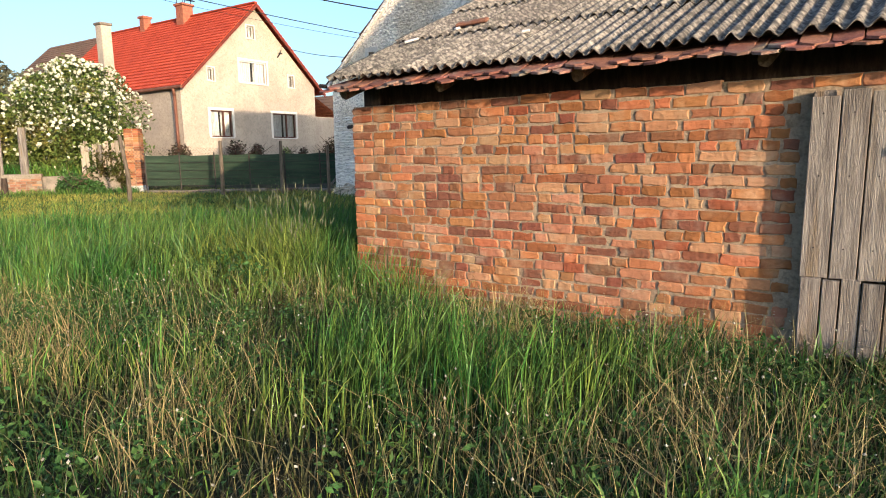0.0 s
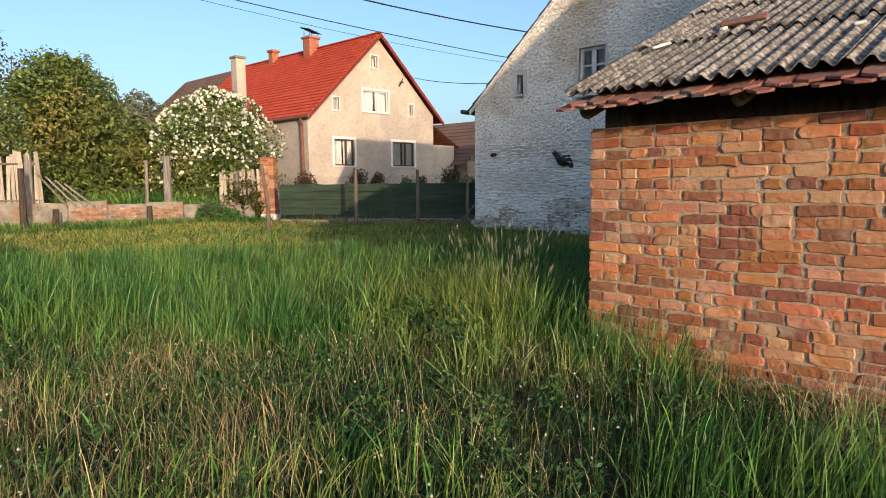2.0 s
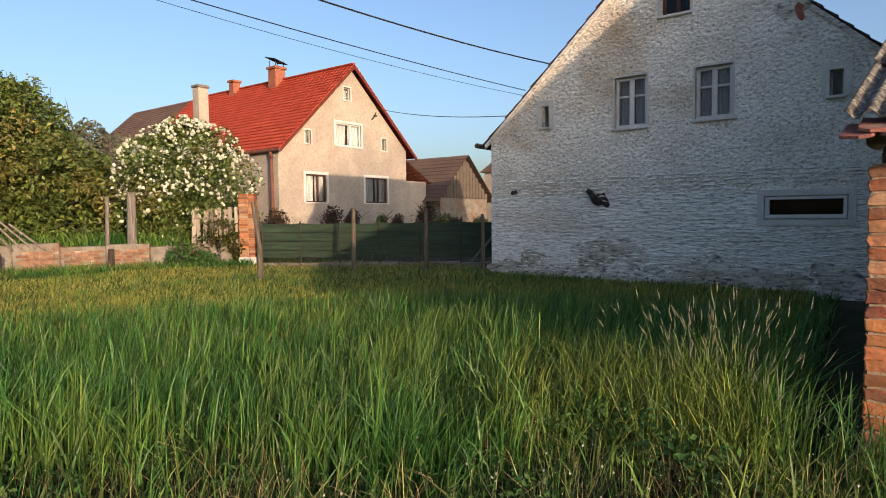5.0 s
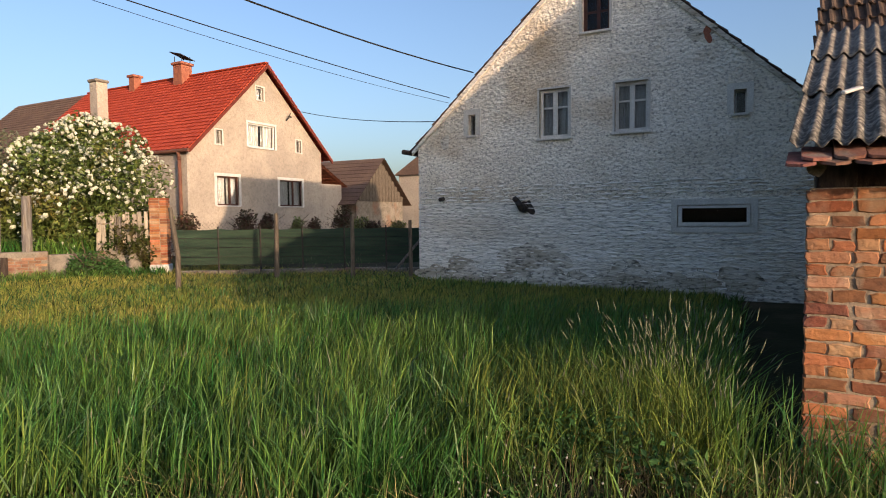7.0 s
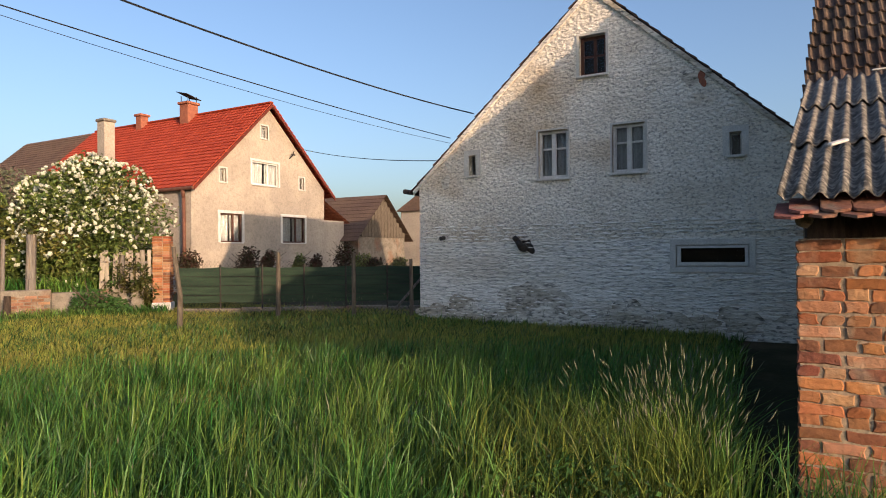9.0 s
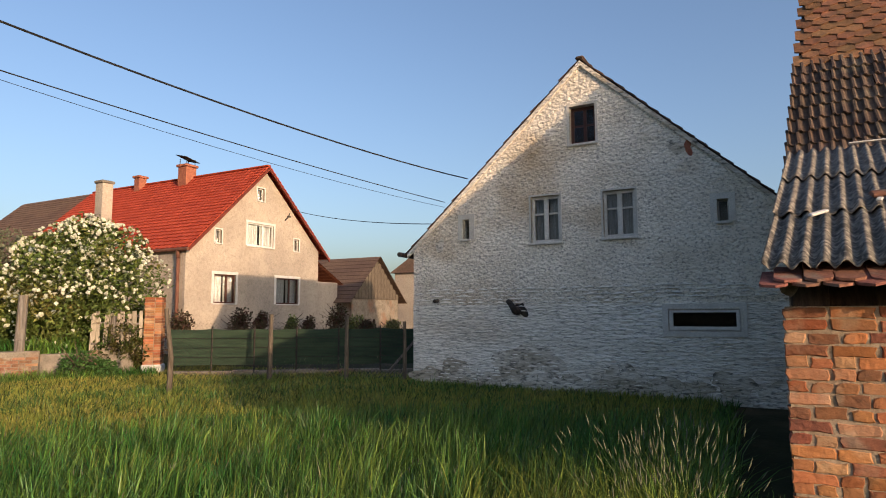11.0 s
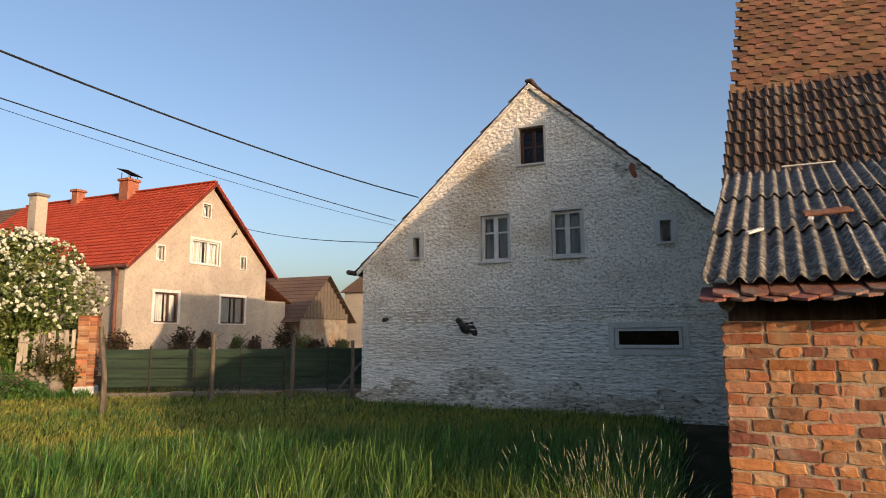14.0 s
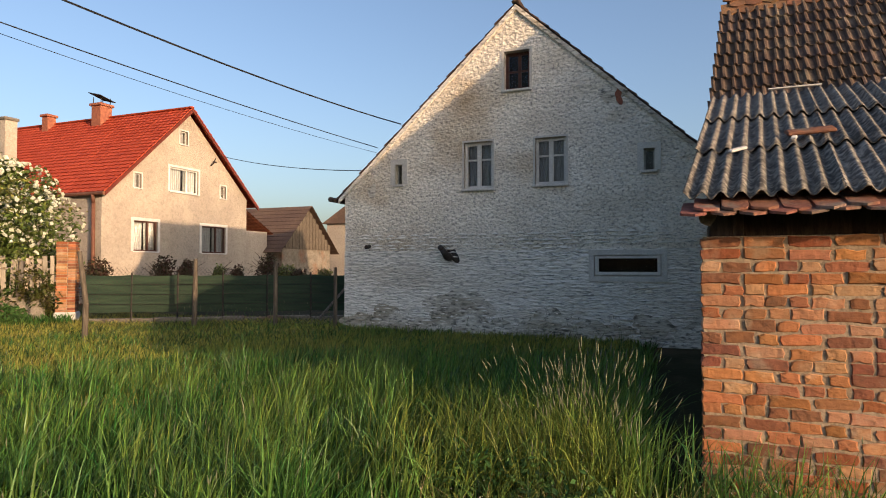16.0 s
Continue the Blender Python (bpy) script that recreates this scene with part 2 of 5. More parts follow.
def tube(bm, a, b, r0, r1, n=8, caps=True):
    a, b = Vector(a), Vector(b)
    q = (b - a).to_track_quat("Z", "Y")
    rings = []
    for p, r in ((a, r0), (b, r1)):
        rings.append([bm.verts.new(p + q @ Vector((r * math.cos(2 * math.pi * i / n), r * math.sin(2 * math.pi * i / n), 0))) for i in range(n)])
    for i in range(n):
        bm.faces.new((rings[0][i], rings[0][(i + 1) % n], rings[1][(i + 1) % n], rings[1][i]))
    if caps:
        bm.faces.new(rings[0][::-1])
        bm.faces.new(rings[1])


def chain(bm, pts, radii, n=6):
    for i in range(len(pts) - 1):
        tube(bm, pts[i], pts[i + 1], radii[i], radii[i + 1], n, caps=True)


def panel(loops, y0, y1):
    """A slab in the xz plane between y0 and y1, with holes: loops[0] is the outline."""
    bm = bmesh.new()
    for y in (y0, y1):
        edges = []
        for loop in loops:
            vs = [bm.verts.new((x, y, z)) for x, z in loop]
            edges += [bm.edges.new((vs[i], vs[(i + 1) % len(vs)])) for i in range(len(vs))]
        bmesh.ops.triangle_fill(bm, use_beauty=True, use_dissolve=False, edges=edges)
    for loop in loops:
        vs = [[bm.verts.new((x, y, z)) for x, z in loop] for y in (y0, y1)]
        for i in range(len(loop)):
            j = (i + 1) % len(loop)
            bm.faces.new((vs[0][i], vs[0][j], vs[1][j], vs[1][i]))
    bmesh.ops.remove_doubles(bm, verts=bm.verts, dist=1e-5)
    bmesh.ops.recalc_face_normals(bm, faces=bm.faces)
    return bm


def rect(x0, x1, z0, z1):
    return [(x0, z0), (x1, z0), (x1, z1), (x0, z1)]


def smooth01(v, a, b):
    u = min(1, max(0, (v - a) / (b - a)))
    return u * u * (3 - 2 * u)


def ground_z(x, y):
    """The lie of the land: flat by the shed, a gentle rise towards the yard."""
    d = math.hypot(x + 4.4, y)
    return 0.22 * smooth01(d, 8, 13.5) + 0.04 * noise.noise((x * 0.35, y * 0.35, 3.1)) * (0 if d > 60 else 1)

# ---- ground ----
bm = bmesh.new()
axis_pts = [math.copysign(abs(i / 60) ** 3.2 * 900 + abs(i) * 0.32, i) for i in range(-60, 61)]
grid = [[bm.verts.new((x - 6, y + 5, ground_z(x - 6, y + 5))) for x in axis_pts] for y in axis_pts]
for j in range(120):
    for i in range(120):
        bm.faces.new((grid[j][i], grid[j][i + 1], grid[j + 1][i + 1], grid[j + 1][i]))
top("ground", bm, SOIL, "bare brown and mossy soil under tall meadow grass", "ground", kind="structure", smooth=True)

# ---- brick shed ----
WX0, WX1, WY, WTOP = -4.45, 4.0, 4.5, 1.82
shed = thing("brick_shed", "old low red brick shed with a corrugated fibre-cement roof", "shed")
bm = boxed(WX0 + 0.01, WX1, WY, WY + 0.3, -0.3, WTOP)
part("front_wall", bm, MORTAR, shed, "pale crumbling mortar bed of the brick wall")
front_wall = shed.children[0]
bm = boxed(WX0 + 0.01, WX0 + 0.28, WY + 0.3, 7.3, -0.3, 1.9)
for v in bm.verts:
    v.co.x += 0.11 * (v.co.y - WY)
part("side_wall", bm, MORTAR, shed)
part("side_wall", boxed(WX1 - 0.3, WX1, WY + 0.3, 7.3, -0.3, 1.9), MORTAR, shed)
part("wall_plate", boxed(WX0 + 0.05, WX1, WY + 0.22, WY + 0.34, WTOP, WTOP + 0.2, bevel=0.01), DARK_WOOD, shed, "dark wooden wall plate under the eaves")
bm = panel([[(4.6, 1.8), (7.3, 1.8), (7.3, 3.3), (4.6, 2.05)]], 0, 0.2)
bm.transform(Matrix(((0, 1, 0, WX0 + 0.05), (1, 0, 0, 0), (0, 0, 1, 0), (0, 0, 0, 1))))
for v in bm.verts:
    v.co.x += 0.1 * (v.co.y - WY)
bmesh.ops.recalc_face_normals(bm, faces=bm.faces)
part("side_gable", bm, DARK_WOOD, shed)
ROOF_RUN = math.atan(0.45)
for lx in (-4.42, -3.34, -2.13, -0.89, 0.4, 1.6, 2.8):
    bm = bmesh.new()
    ly, lz = 4.34, 1.925
    tube(bm, (lx, ly, lz), (lx + 0.4, ly + 2.7, lz + 2.7 * 0.43), 0.05, 0.045, 10)
    for v in bm.verts:
        v.co.x += random.uniform(-0.006, 0.006)
        v.co.z += random.uniform(-0.006, 0.006)
    part("rafter", bm, LOG, shed, "round log rafter with a sawn grey end")

# terracotta tile row under the eave edge
tile_meshes = []
for k in range(6):
    bm = bmesh.new()
    rnd = random.Random(40 + k)
    w, ln, th = 0.078, 0.3, 0.016
    out = [(-w, 0.0), (-w + 0.012, -0.02 - rnd.uniform(0, 0.01)), (0 + rnd.uniform(-.02, .02), -0.05 - rnd.uniform(0, 0.02)), (w - 0.012, -0.02 - rnd.uniform(0, 0.01)), (w, 0.0), (w, ln), (-w, ln)]
    lo = [bm.verts.new((x, y, 0)) for x, y in out]
    hi = [bm.verts.new((x * 0.97, y + 0.003, th)) for x, y in out]
    bm.faces.new(lo[::-1])
    bm.faces.new(hi)
    for i in range(7):
        bm.faces.new((lo[i], lo[(i + 1) % 7], hi[(i + 1) % 7], hi[i]))
    tile_meshes.append(finish("eave_tile", bm, TERRACOTTA))
n_tiles = int((WX1 + 4.6) / 0.165)
for i in range(n_tiles):
    for course in range(2):
        ob = new("eave_tile", tile_meshes[(i * 5 + course * 2) % 6])
        ob.parent = shed
        ob.matrix_world = pose(-4.5 + 0.165 * i + 0.08 * course + random.uniform(-.008, .008), 4.2 + 0.03 * course + random.uniform(-.015, .015), 1.95 + 0.026 * course + random.uniform(-.008, .008), 20 + random.uniform(-5, 5), random.uniform(-6, 6), random.uniform(-4, 4))

# corrugated sheets, three courses lapped up the slope
PITCH, WAVES = 0.112, 8


def corrugated_sheet(length, seed):
    bm = bmesh.new()
    rnd = random.Random(seed)
    nx, ny = WAVES * 8, 5
    width = PITCH * WAVES
    chip = [rnd.uniform(-0.012, 0.012) for _ in range(nx + 1)]
    layers = []
    for th in (0.0, 0.008):
        rows = []
        for j in range(ny + 1):
            row = []
            for i in range(nx + 1):
                x = width * i / nx
                y = length * j / ny + (chip[i] if j == 0 else 0)
                row.append(bm.verts.new((x + 0.085 * y, y, 0.024 * math.cos(2 * math.pi * x / PITCH) + th + rnd.uniform(-0.0012, 0.0012))))
            rows.append(row)
        layers.append(rows)
    for rows in layers:
        for j in range(ny):
            for i in range(nx):
                bm.faces.new((rows[j][i], rows[j][i + 1], rows[j + 1][i + 1], rows[j + 1][i]))
    for i in range(nx):
        for j in (0, ny):
            bm.faces.new((layers[0][j][i], layers[0][j][i + 1], layers[1][j][i + 1], layers[1][j][i]))
    for j in range(ny):
        for i in (0, nx):
            bm.faces.new((layers[0][j][i], layers[0][j + 1][i], layers[1][j + 1][i], layers[1][j][i]))
    bmesh.ops.recalc_face_normals(bm, faces=bm.faces)
    return finish("corrugated_sheet", bm, ETERNIT, smooth=True)


sheet_meshes = [corrugated_sheet(1.2, 70 + k) for k in range(3)]
slope = pose(-4.56, 4.27, 2.065, math.degrees(ROOF_RUN))
for c in range(3):
    for i in range(10):
        ob = new("corrugated_sheet", sheet_meshes[(i + c) % 3])
        ob.parent = shed
        ob.matrix_world = slope @ pose(i * (PITCH * WAVES - 0.002) + 0.09 * c + random.uniform(-.006, .006), c * 1.07, 0.012 * c + 0.004 * (i % 2) + random.uniform(0, .003), -0.7, 0, random.uniform(-0.3, 0.3))
# broken tile and scraps lying on the sheets
bm = boxed(-0.17, 0.17, -0.05, 0.05, 0, 0.035, bevel=0.012)
ob = top("broken_tile", bm, TERRACOTTA, "broken terracotta ridge tile lying on the corrugated roof", "roof tile")
ob.matrix_world = slope @ pose(0.9, 1.3, 0.045, 0, 0, 8)
for sx, sy, rz, ln in ((0.38, 0.95, 40, 0.075), (0.78, 1.2, 75, 0.03), (1.75, 0.7, 20, 0.035)):
    bm = boxed(-ln, ln, -0.02, 0.02, 0, 0.02, bevel=0.006)
    ob = top("roof_scrap", bm, WHITE, "pale scrap of broken sheet on the corrugated roof", "debris", group="scraps on the shed roof")
    ob.matrix_world = slope @ pose(sx, sy, 0.035, 0, 0, rz)
for sx in (0.95, 1.95):
    part("flashing", boxed(-4.5 + sx - 0.2, -4.5 + sx + 0.3 * sx, 7.2, 7.24, 3.455, 3.47, bevel=0.004), WHITE, shed, "pale strip of flashing along the sheets' top edge")

# plank door, hung on a timber frame that stands proud of the wall
door = thing("shed_door", "weathered grey plank door, patched with shorter boards below", "door")
DY = WY - 0.06
for xa, xb in ((-0.62, -0.5), (0.3, 0.42)):
    part("door_post", boxed(xa, xb, DY - 0.018, WY - 0.003, -0.05, 1.72, bevel=0.006), OLD_WOOD, door, "squared timber door post")
xs = [-0.63, -0.47, -0.32, -0.17, 0.0, 0.14, 0.3, 0.42]
for i in range(7):
    b = random.uniform(-0.006, 0.006)
    bm = boxed(xs[i] + 0.004, xs[i + 1] - 0.004, DY - 0.05 + b, DY - 0.02 + b, 0.56, 1.70 + random.uniform(-.02, .02), bevel=0.004)
    plank = part("plank", bm, OLD_WOOD, door)
    for z in (0.75, 1.2, 1.58):
        bm = bmesh.new()
        tube(bm, (xs[i] + 0.07, DY - 0.046 + b, z), (xs[i] + 0.07, DY - 0.054 + b, z), 0.005, 0.005, 6)
        part("nail", bm, METAL, plank)
xs = [-0.62, -0.5, -0.4, -0.29, -0.17, -0.03, 0.12, 0.27, 0.42]
for i in range(8):
    b = random.uniform(-0.008, 0.008)
    bm = boxed(xs[i] + 0.004, xs[i + 1] - 0.005, DY - 0.085 + b, DY - 0.058 + b, 0.04 + random.uniform(0, .06), 0.56 + random.uniform(-.03, .02), bevel=0.004)
    part("lower_board", bm, OLD_WOOD, door)
part("batten", boxed(-0.16, -0.08, DY - 0.078, DY - 0.052, 1.35, 1.8, bevel=0.004), OLD_WOOD, door, "short vertical batten nailed on the planks")
part("hinge", boxed(-0.16, -0.1, DY - 0.085, DY - 0.079, 1.33, 1.38), METAL, door, "rusty iron hinge")


# ---- tiled barn behind the shed ----
barn = thing("tiled_barn", "tall old barn with a steep mossy brown tile roof", "barn")
BY, BZ, BS = 7.2, 3.06, 1.2
ridge_y = 10.95
ridge_z = BZ + BS * (ridge_y - BY)
part("barn_front_wall", boxed(-3.9, 8.0, 7.35, 7.6, 0, BZ - 0.05), MORTAR, barn)
bm = panel([[(7.35, 0), (11.7, 0), (11.7, 6.2), (ridge_y, ridge_z - 0.25), (7.35, BZ - 0.05)]], -3.75, -3.5)
bm.transform(Matrix(((0, 1, 0, 0), (1, 0, 0, 0), (0, 0, 1, 0), (0, 0, 0, 1))))
bmesh.ops.recalc_face_normals(bm, faces=bm.faces)
part("barn_gable", bm, MORTAR, barn)
part("barn_back_wall", boxed(-3.5, 8.0, 11.5, 11.7, 0, 6.2), MORTAR, barn)
bm = panel([[(BY, BZ - 0.08), (ridge_y, ridge_z - 0.08), (11.75, 6.35), (11.72, 6.2), (ridge_y, ridge_z - 0.2), (BY, BZ - 0.2)]], -4.3, 8.2)
bm.transform(Matrix(((0, 1, 0, 0), (1, 0, 0, 0), (0, 0, 1, 0), (0, 0, 0, 1))))
for v in bm.verts:
    v.co.x += 0.15 * (v.co.y - BY) if v.co.x < 0 else 0
bmesh.ops.recalc_face_normals(bm, faces=bm.faces)
part("roof_deck", bm, DARK_WOOD, barn)


def pantile(seed, plain):
    bm = bmesh.new()
    rnd = random.Random(seed)
    w, ln = (0.185, 0.27) if plain else (0.205, 0.3)
    prof = [(0, 0), (0.5, 0.0), (1, 0)] if plain else [(0, 0.026), (0.1, 0.03), (0.2, 0.004), (0.4, 0.0), (0.5, 0.03), (0.6, 0.028), (0.7, 0.004), (0.92, 0.0), (1, 0.022)]
    a, b, c = [], [], []
    for u, h in prof:
        j = rnd.uniform(-0.003, 0.003)
        round_end = -0.05 * math.sin(math.pi * u) if plain else 0
        a.append(bm.verts.new((u * w, j + round_end, h + 0.018)))
        b.append(bm.verts.new((u * w, ln, h)))
        c.append(bm.verts.new((u * w, j + round_end, h - 0.002)))
    for i in range(len(prof) - 1):
        bm.faces.new((a[i], a[i + 1], b[i + 1], b[i]))
        bm.faces.new((c[i + 1], a[i + 1], a[i], c[i])[::-1])
    bmesh.ops.recalc_face_normals(bm, faces=bm.faces)
    return bm


SLOPE_B = math.degrees(math.atan(BS))
pan_meshes = [finish("roof_tile", pantile(300 + k, False), OLD_TILE) for k in range(4)]
plain_meshes = [finish("plain_tile", pantile(320 + k, True), PLAIN_TILE) for k in range(4)]
bslope = pose(-4.34, BY - 0.05, BZ - 0.03, SLOPE_B)
slope_len = math.hypot(ridge_y - BY, ridge_z - BZ)
row, dist, joined = 0, 0.0, bmesh.new()
far_plain = bmesh.new()
while dist < slope_len:
    plain = dist > 2.22
    w, step = (0.187, 0.16) if plain else (0.207, 0.235)
    for i in range(int(12.4 / w)):
        near = i < 13
        m = bslope @ pose(i * w + 0.096 * dist + (w / 2 if row % 2 and plain else 0) + random.uniform(-.006, .006), dist + random.uniform(-.008, .008), 0.012 + random.uniform(0, .006), -2.2, random.uniform(-1, 1), random.uniform(-1.5, 1.5))
        if near:
            ob = new("plain_tile" if plain else "roof_tile", (plain_meshes if plain else pan_meshes)[random.randrange(4)])
            ob.parent = barn
            ob.matrix_world = m
        elif i < 40:
            src = pantile(random.randrange(99), True) if plain else pantile(random.randrange(99), False)
            src.transform(m)
            tmp = bpy.data.meshes.new("tmp")
            src.to_mesh(tmp)
            src.free()
            (far_plain if plain else joined).from_mesh(tmp)
            bpy.data.meshes.remove(tmp)
    row, dist = row + 1, dist + step
tagged(part("roof_tiles_rest", joined, OLD_TILE_I, barn), kind="stuff")
tagged(part("plain_tiles_rest", far_plain, OLD_TILE_I, barn), kind="stuff")

# ---- outbuildings that close the yard behind the walk ----
def plain_house(name, label, x0, x1, y0, y1, wall_h, ridge_h, along, wall_mat, roof_mat, category="building"):
    """A plain pitched-roof building; along: the axis of the ridge."""
    ob = thing(name, label, category)
    part("wall", boxed(x0, x1, y0, y1, -0.2, wall_h), wall_mat, ob)
    if along == "x":
        c = (y0 + y1) / 2
        bm = panel([[(y0 - 0.3, wall_h - 0.1), (c, ridge_h), (y1 + 0.3, wall_h - 0.1), (y1, wall_h - 0.1), (y0, wall_h - 0.1)]], x0 - 0.2, x1 + 0.2)
        bm.transform(Matrix(((0, 1, 0, 0), (1, 0, 0, 0), (0, 0, 1, 0), (0, 0, 0, 1))))
    else:
        c = (x0 + x1) / 2
        bm = panel([[(x0 - 0.3, wall_h - 0.1), (c, ridge_h), (x1 + 0.3, wall_h - 0.1), (x1, wall_h - 0.1), (x0, wall_h - 0.1)]], y0 - 0.2, y1 + 0.2)
    bmesh.ops.recalc_face_normals(bm, faces=bm.faces)
    part("roof", bm, roof_mat, ob)
    return ob


plain_house("outbuilding", "low brick outbuilding across the yard", 9, 15, -34, -16.0, 2.5, 3.6, "y", MORTAR, BROWN_ROOF)

# ---- houses ----


def lapped_roof(r, x_eave, z_eave, x_ridge, z_ridge, y0, y1, rows, thick, wave=0.0, jag=0.0, seed=1):
    """One lapped course, the r-th of rows, of a roof slope; local x across, y along the ridge."""
    bm = bmesh.new()
    rnd = random.Random(seed * 100 + r)
    dx, dz = x_ridge - x_eave, z_ridge - z_eave
    ln = math.hypot(dx, dz)
    ux, uz = dx / ln, dz / ln
    nx, nz = -uz * (1 if dx > 0 else -1), abs(ux)
    ny = max(2, int((y1 - y0) / 0.06)) if wave else 14
    s0, s1 = ln * r / rows - 0.03, min(ln, ln * (r + 1) / rows + 0.02)
    ya, yb = y0 + rnd.uniform(-jag, jag), y1
    lo, hi, un = [], [], []
    for i in range(ny + 1):
        y = ya + (yb - ya) * i / ny
        h = wave * math.cos(2 * math.pi * y / 0.3)
        for lst, s, o in ((lo, s0, thick + h), (hi, s1, 0.004 + h), (un, s0, -0.01)):
            lst.append(bm.verts.new((x_eave + ux * s + nx * o, y, z_eave + uz * s + nz * o)))
    for i in range(ny):
        bm.faces.new((lo[i], lo[i + 1], hi[i + 1], hi[i]))
        bm.faces.new((un[i], un[i + 1], lo[i + 1], lo[i]))
    bm.faces.new((un[0], lo[0], hi[0]))
    bmesh.ops.recalc_face_normals(bm, faces=bm.faces)
    return bm


SWAP = Matrix(((0, 1, 0, 0), (1, 0, 0, 0), (0, 0, 1, 0), (0, 0, 0, 1)))


def roof_courses(parent, mat, label, *a, swap=False, **k):
    """A roof slope as a part whose tile courses are parts of their own; a: the numbers of lapped_roof()."""
    side = tagged(new("roof_slope"), label)
    side.parent = parent
    for r in range(a[6]):
        bm = lapped_roof(r, *a, **k)
        if swap:
            bm.transform(SWAP)
            bmesh.ops.recalc_face_normals(bm, faces=bm.faces)
        part("tile_course", bm, mat, side)


def window(house, x0, x1, z0, z1, y, frame_mat, mullion=0.5, bars=(), sill=True, surround=0.0, surround_mat=None, curtain=True, deep=0.12, open_leaf=False, bar_w=0.045):
    """A window set in a wall's opening: reveals' surround, frame, mullion, glazing bars, panes, sill, curtain and a
    near-black board for the unlit room's shade.
    """
    w = new("window")
    w.parent = house
    fw = min(0.06, 0.14 * (x1 - x0))
    yd = y + deep
    loops = [rect(x0 + 0.002, x1 - 0.002, z0 + 0.002, z1 - 0.002), rect(x0 + fw, x1 - fw, z0 + fw, z1 - fw)]
    part("window_frame", panel(loops, yd, yd + 0.06), frame_mat, w)
    if mullion:
        xm = x0 + (x1 - x0) * mullion
        part("mullion", boxed(xm - bar_w, xm + bar_w, yd - 0.008, yd + 0.05, z0 + fw, z1 - fw, bevel=0.006), frame_mat, w)
    for b in bars:
        zb = z0 + (z1 - z0) * b
        part("glazing_bar", boxed(x0 + fw, x1 - fw, yd + 0.002, yd + 0.045, zb - 0.018, zb + 0.018, bevel=0.004), frame_mat, w)
    g = part("pane", boxed(x0 + fw - 0.01, x1 - fw + 0.01, yd + 0.024, yd + 0.03, z0 + fw - 0.01, z1 - fw + 0.01), GLASS, w)
    g.visible_shadow = False
    if curtain:
        for a, b in ((x0 + 0.05, x0 + (x1 - x0) * 0.47), (x0 + (x1 - x0) * 0.55, x1 - 0.05)):
            bm = bmesh.new()
            n = 24
            lo = [bm.verts.new((a + (b - a) * i / n, yd + 0.13 + 0.015 * math.sin(i * 1.7), z0 + 0.03)) for i in range(n + 1)]
            hi = [bm.verts.new((a + (b - a) * i / n, yd + 0.13 + 0.01 * math.sin(i * 1.7 + 0.4), z1 - 0.03)) for i in range(n + 1)]
            for i in range(n):
                bm.faces.new((lo[i], lo[i + 1], hi[i + 1], hi[i]))
            part("curtain", bm, CURTAIN, w, "pale hanging curtain", smooth=True)
    # backing board painted with the darkness of the unlit room
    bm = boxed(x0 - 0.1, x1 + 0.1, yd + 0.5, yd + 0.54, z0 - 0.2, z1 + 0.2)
    part("room_back", bm, UNLIT_ROOM, w, "near-black board standing in for the unlit room")
    if sill:
        part("window_sill", boxed(x0 - 0.05, x1 + 0.05, y - 0.06, yd, z0 - 0.05, z0 - 0.004, bevel=0.008), surround_mat or SMOOTH_GREY, w)
    if surround:
        s = surround
        part("surround", panel([rect(x0 - s, x1 + s, z0 - (0.004 if sill else s), z1 + s), rect(x0, x1, z0, z1)], y - 0.02, y + 0.03), surround_mat or WHITE, w)
    return w


# grey gabled house, local frame equals the world's
grey = thing("grey_house", "old gabled house with grey weathered roughcast and small windows", "house")
GX0, GX1, GAX, GY = -11.57, -3.8, -7.68, 11.85
GE, GA = 3.2, 6.80
holes = {
    "attic": (-7.93, -7.41, 5.13, 5.90), "w1": (-8.78, -8.17, 3.19, 4.14), "w2": (-7.31, -6.70, 3.21, 4.12),
    "small_l": (-10.335, -10.17, 3.36, 3.785), "small_r": (-5.29, -5.10, 3.38, 3.78), "strip": (-6.19, -5.0, 1.44, 1.83)}
loops = [[(GX0, 1.95), (GX1, 1.95), (GX1, GE), (GAX, GA), (GX0, GE)]]
loops += [rect(*holes[k]) for k in ("attic", "w1", "w2", "small_l", "small_r")]
part("gable_wall", panel(loops, GY, GY + 0.35), GREY_PLASTER, grey, "coarse grey roughcast gable wall")
loops = [[(GX0, -0.2), (GX1, -0.2), (GX1, 1.95), (GX0, 1.95)], rect(*holes["strip"])]
part("lower_wall", panel(loops, GY - 0.012, GY + 0.35), TROWELLED, grey, "lower wall of whitish wavy trowelled plaster")
rnd = random.Random(8)
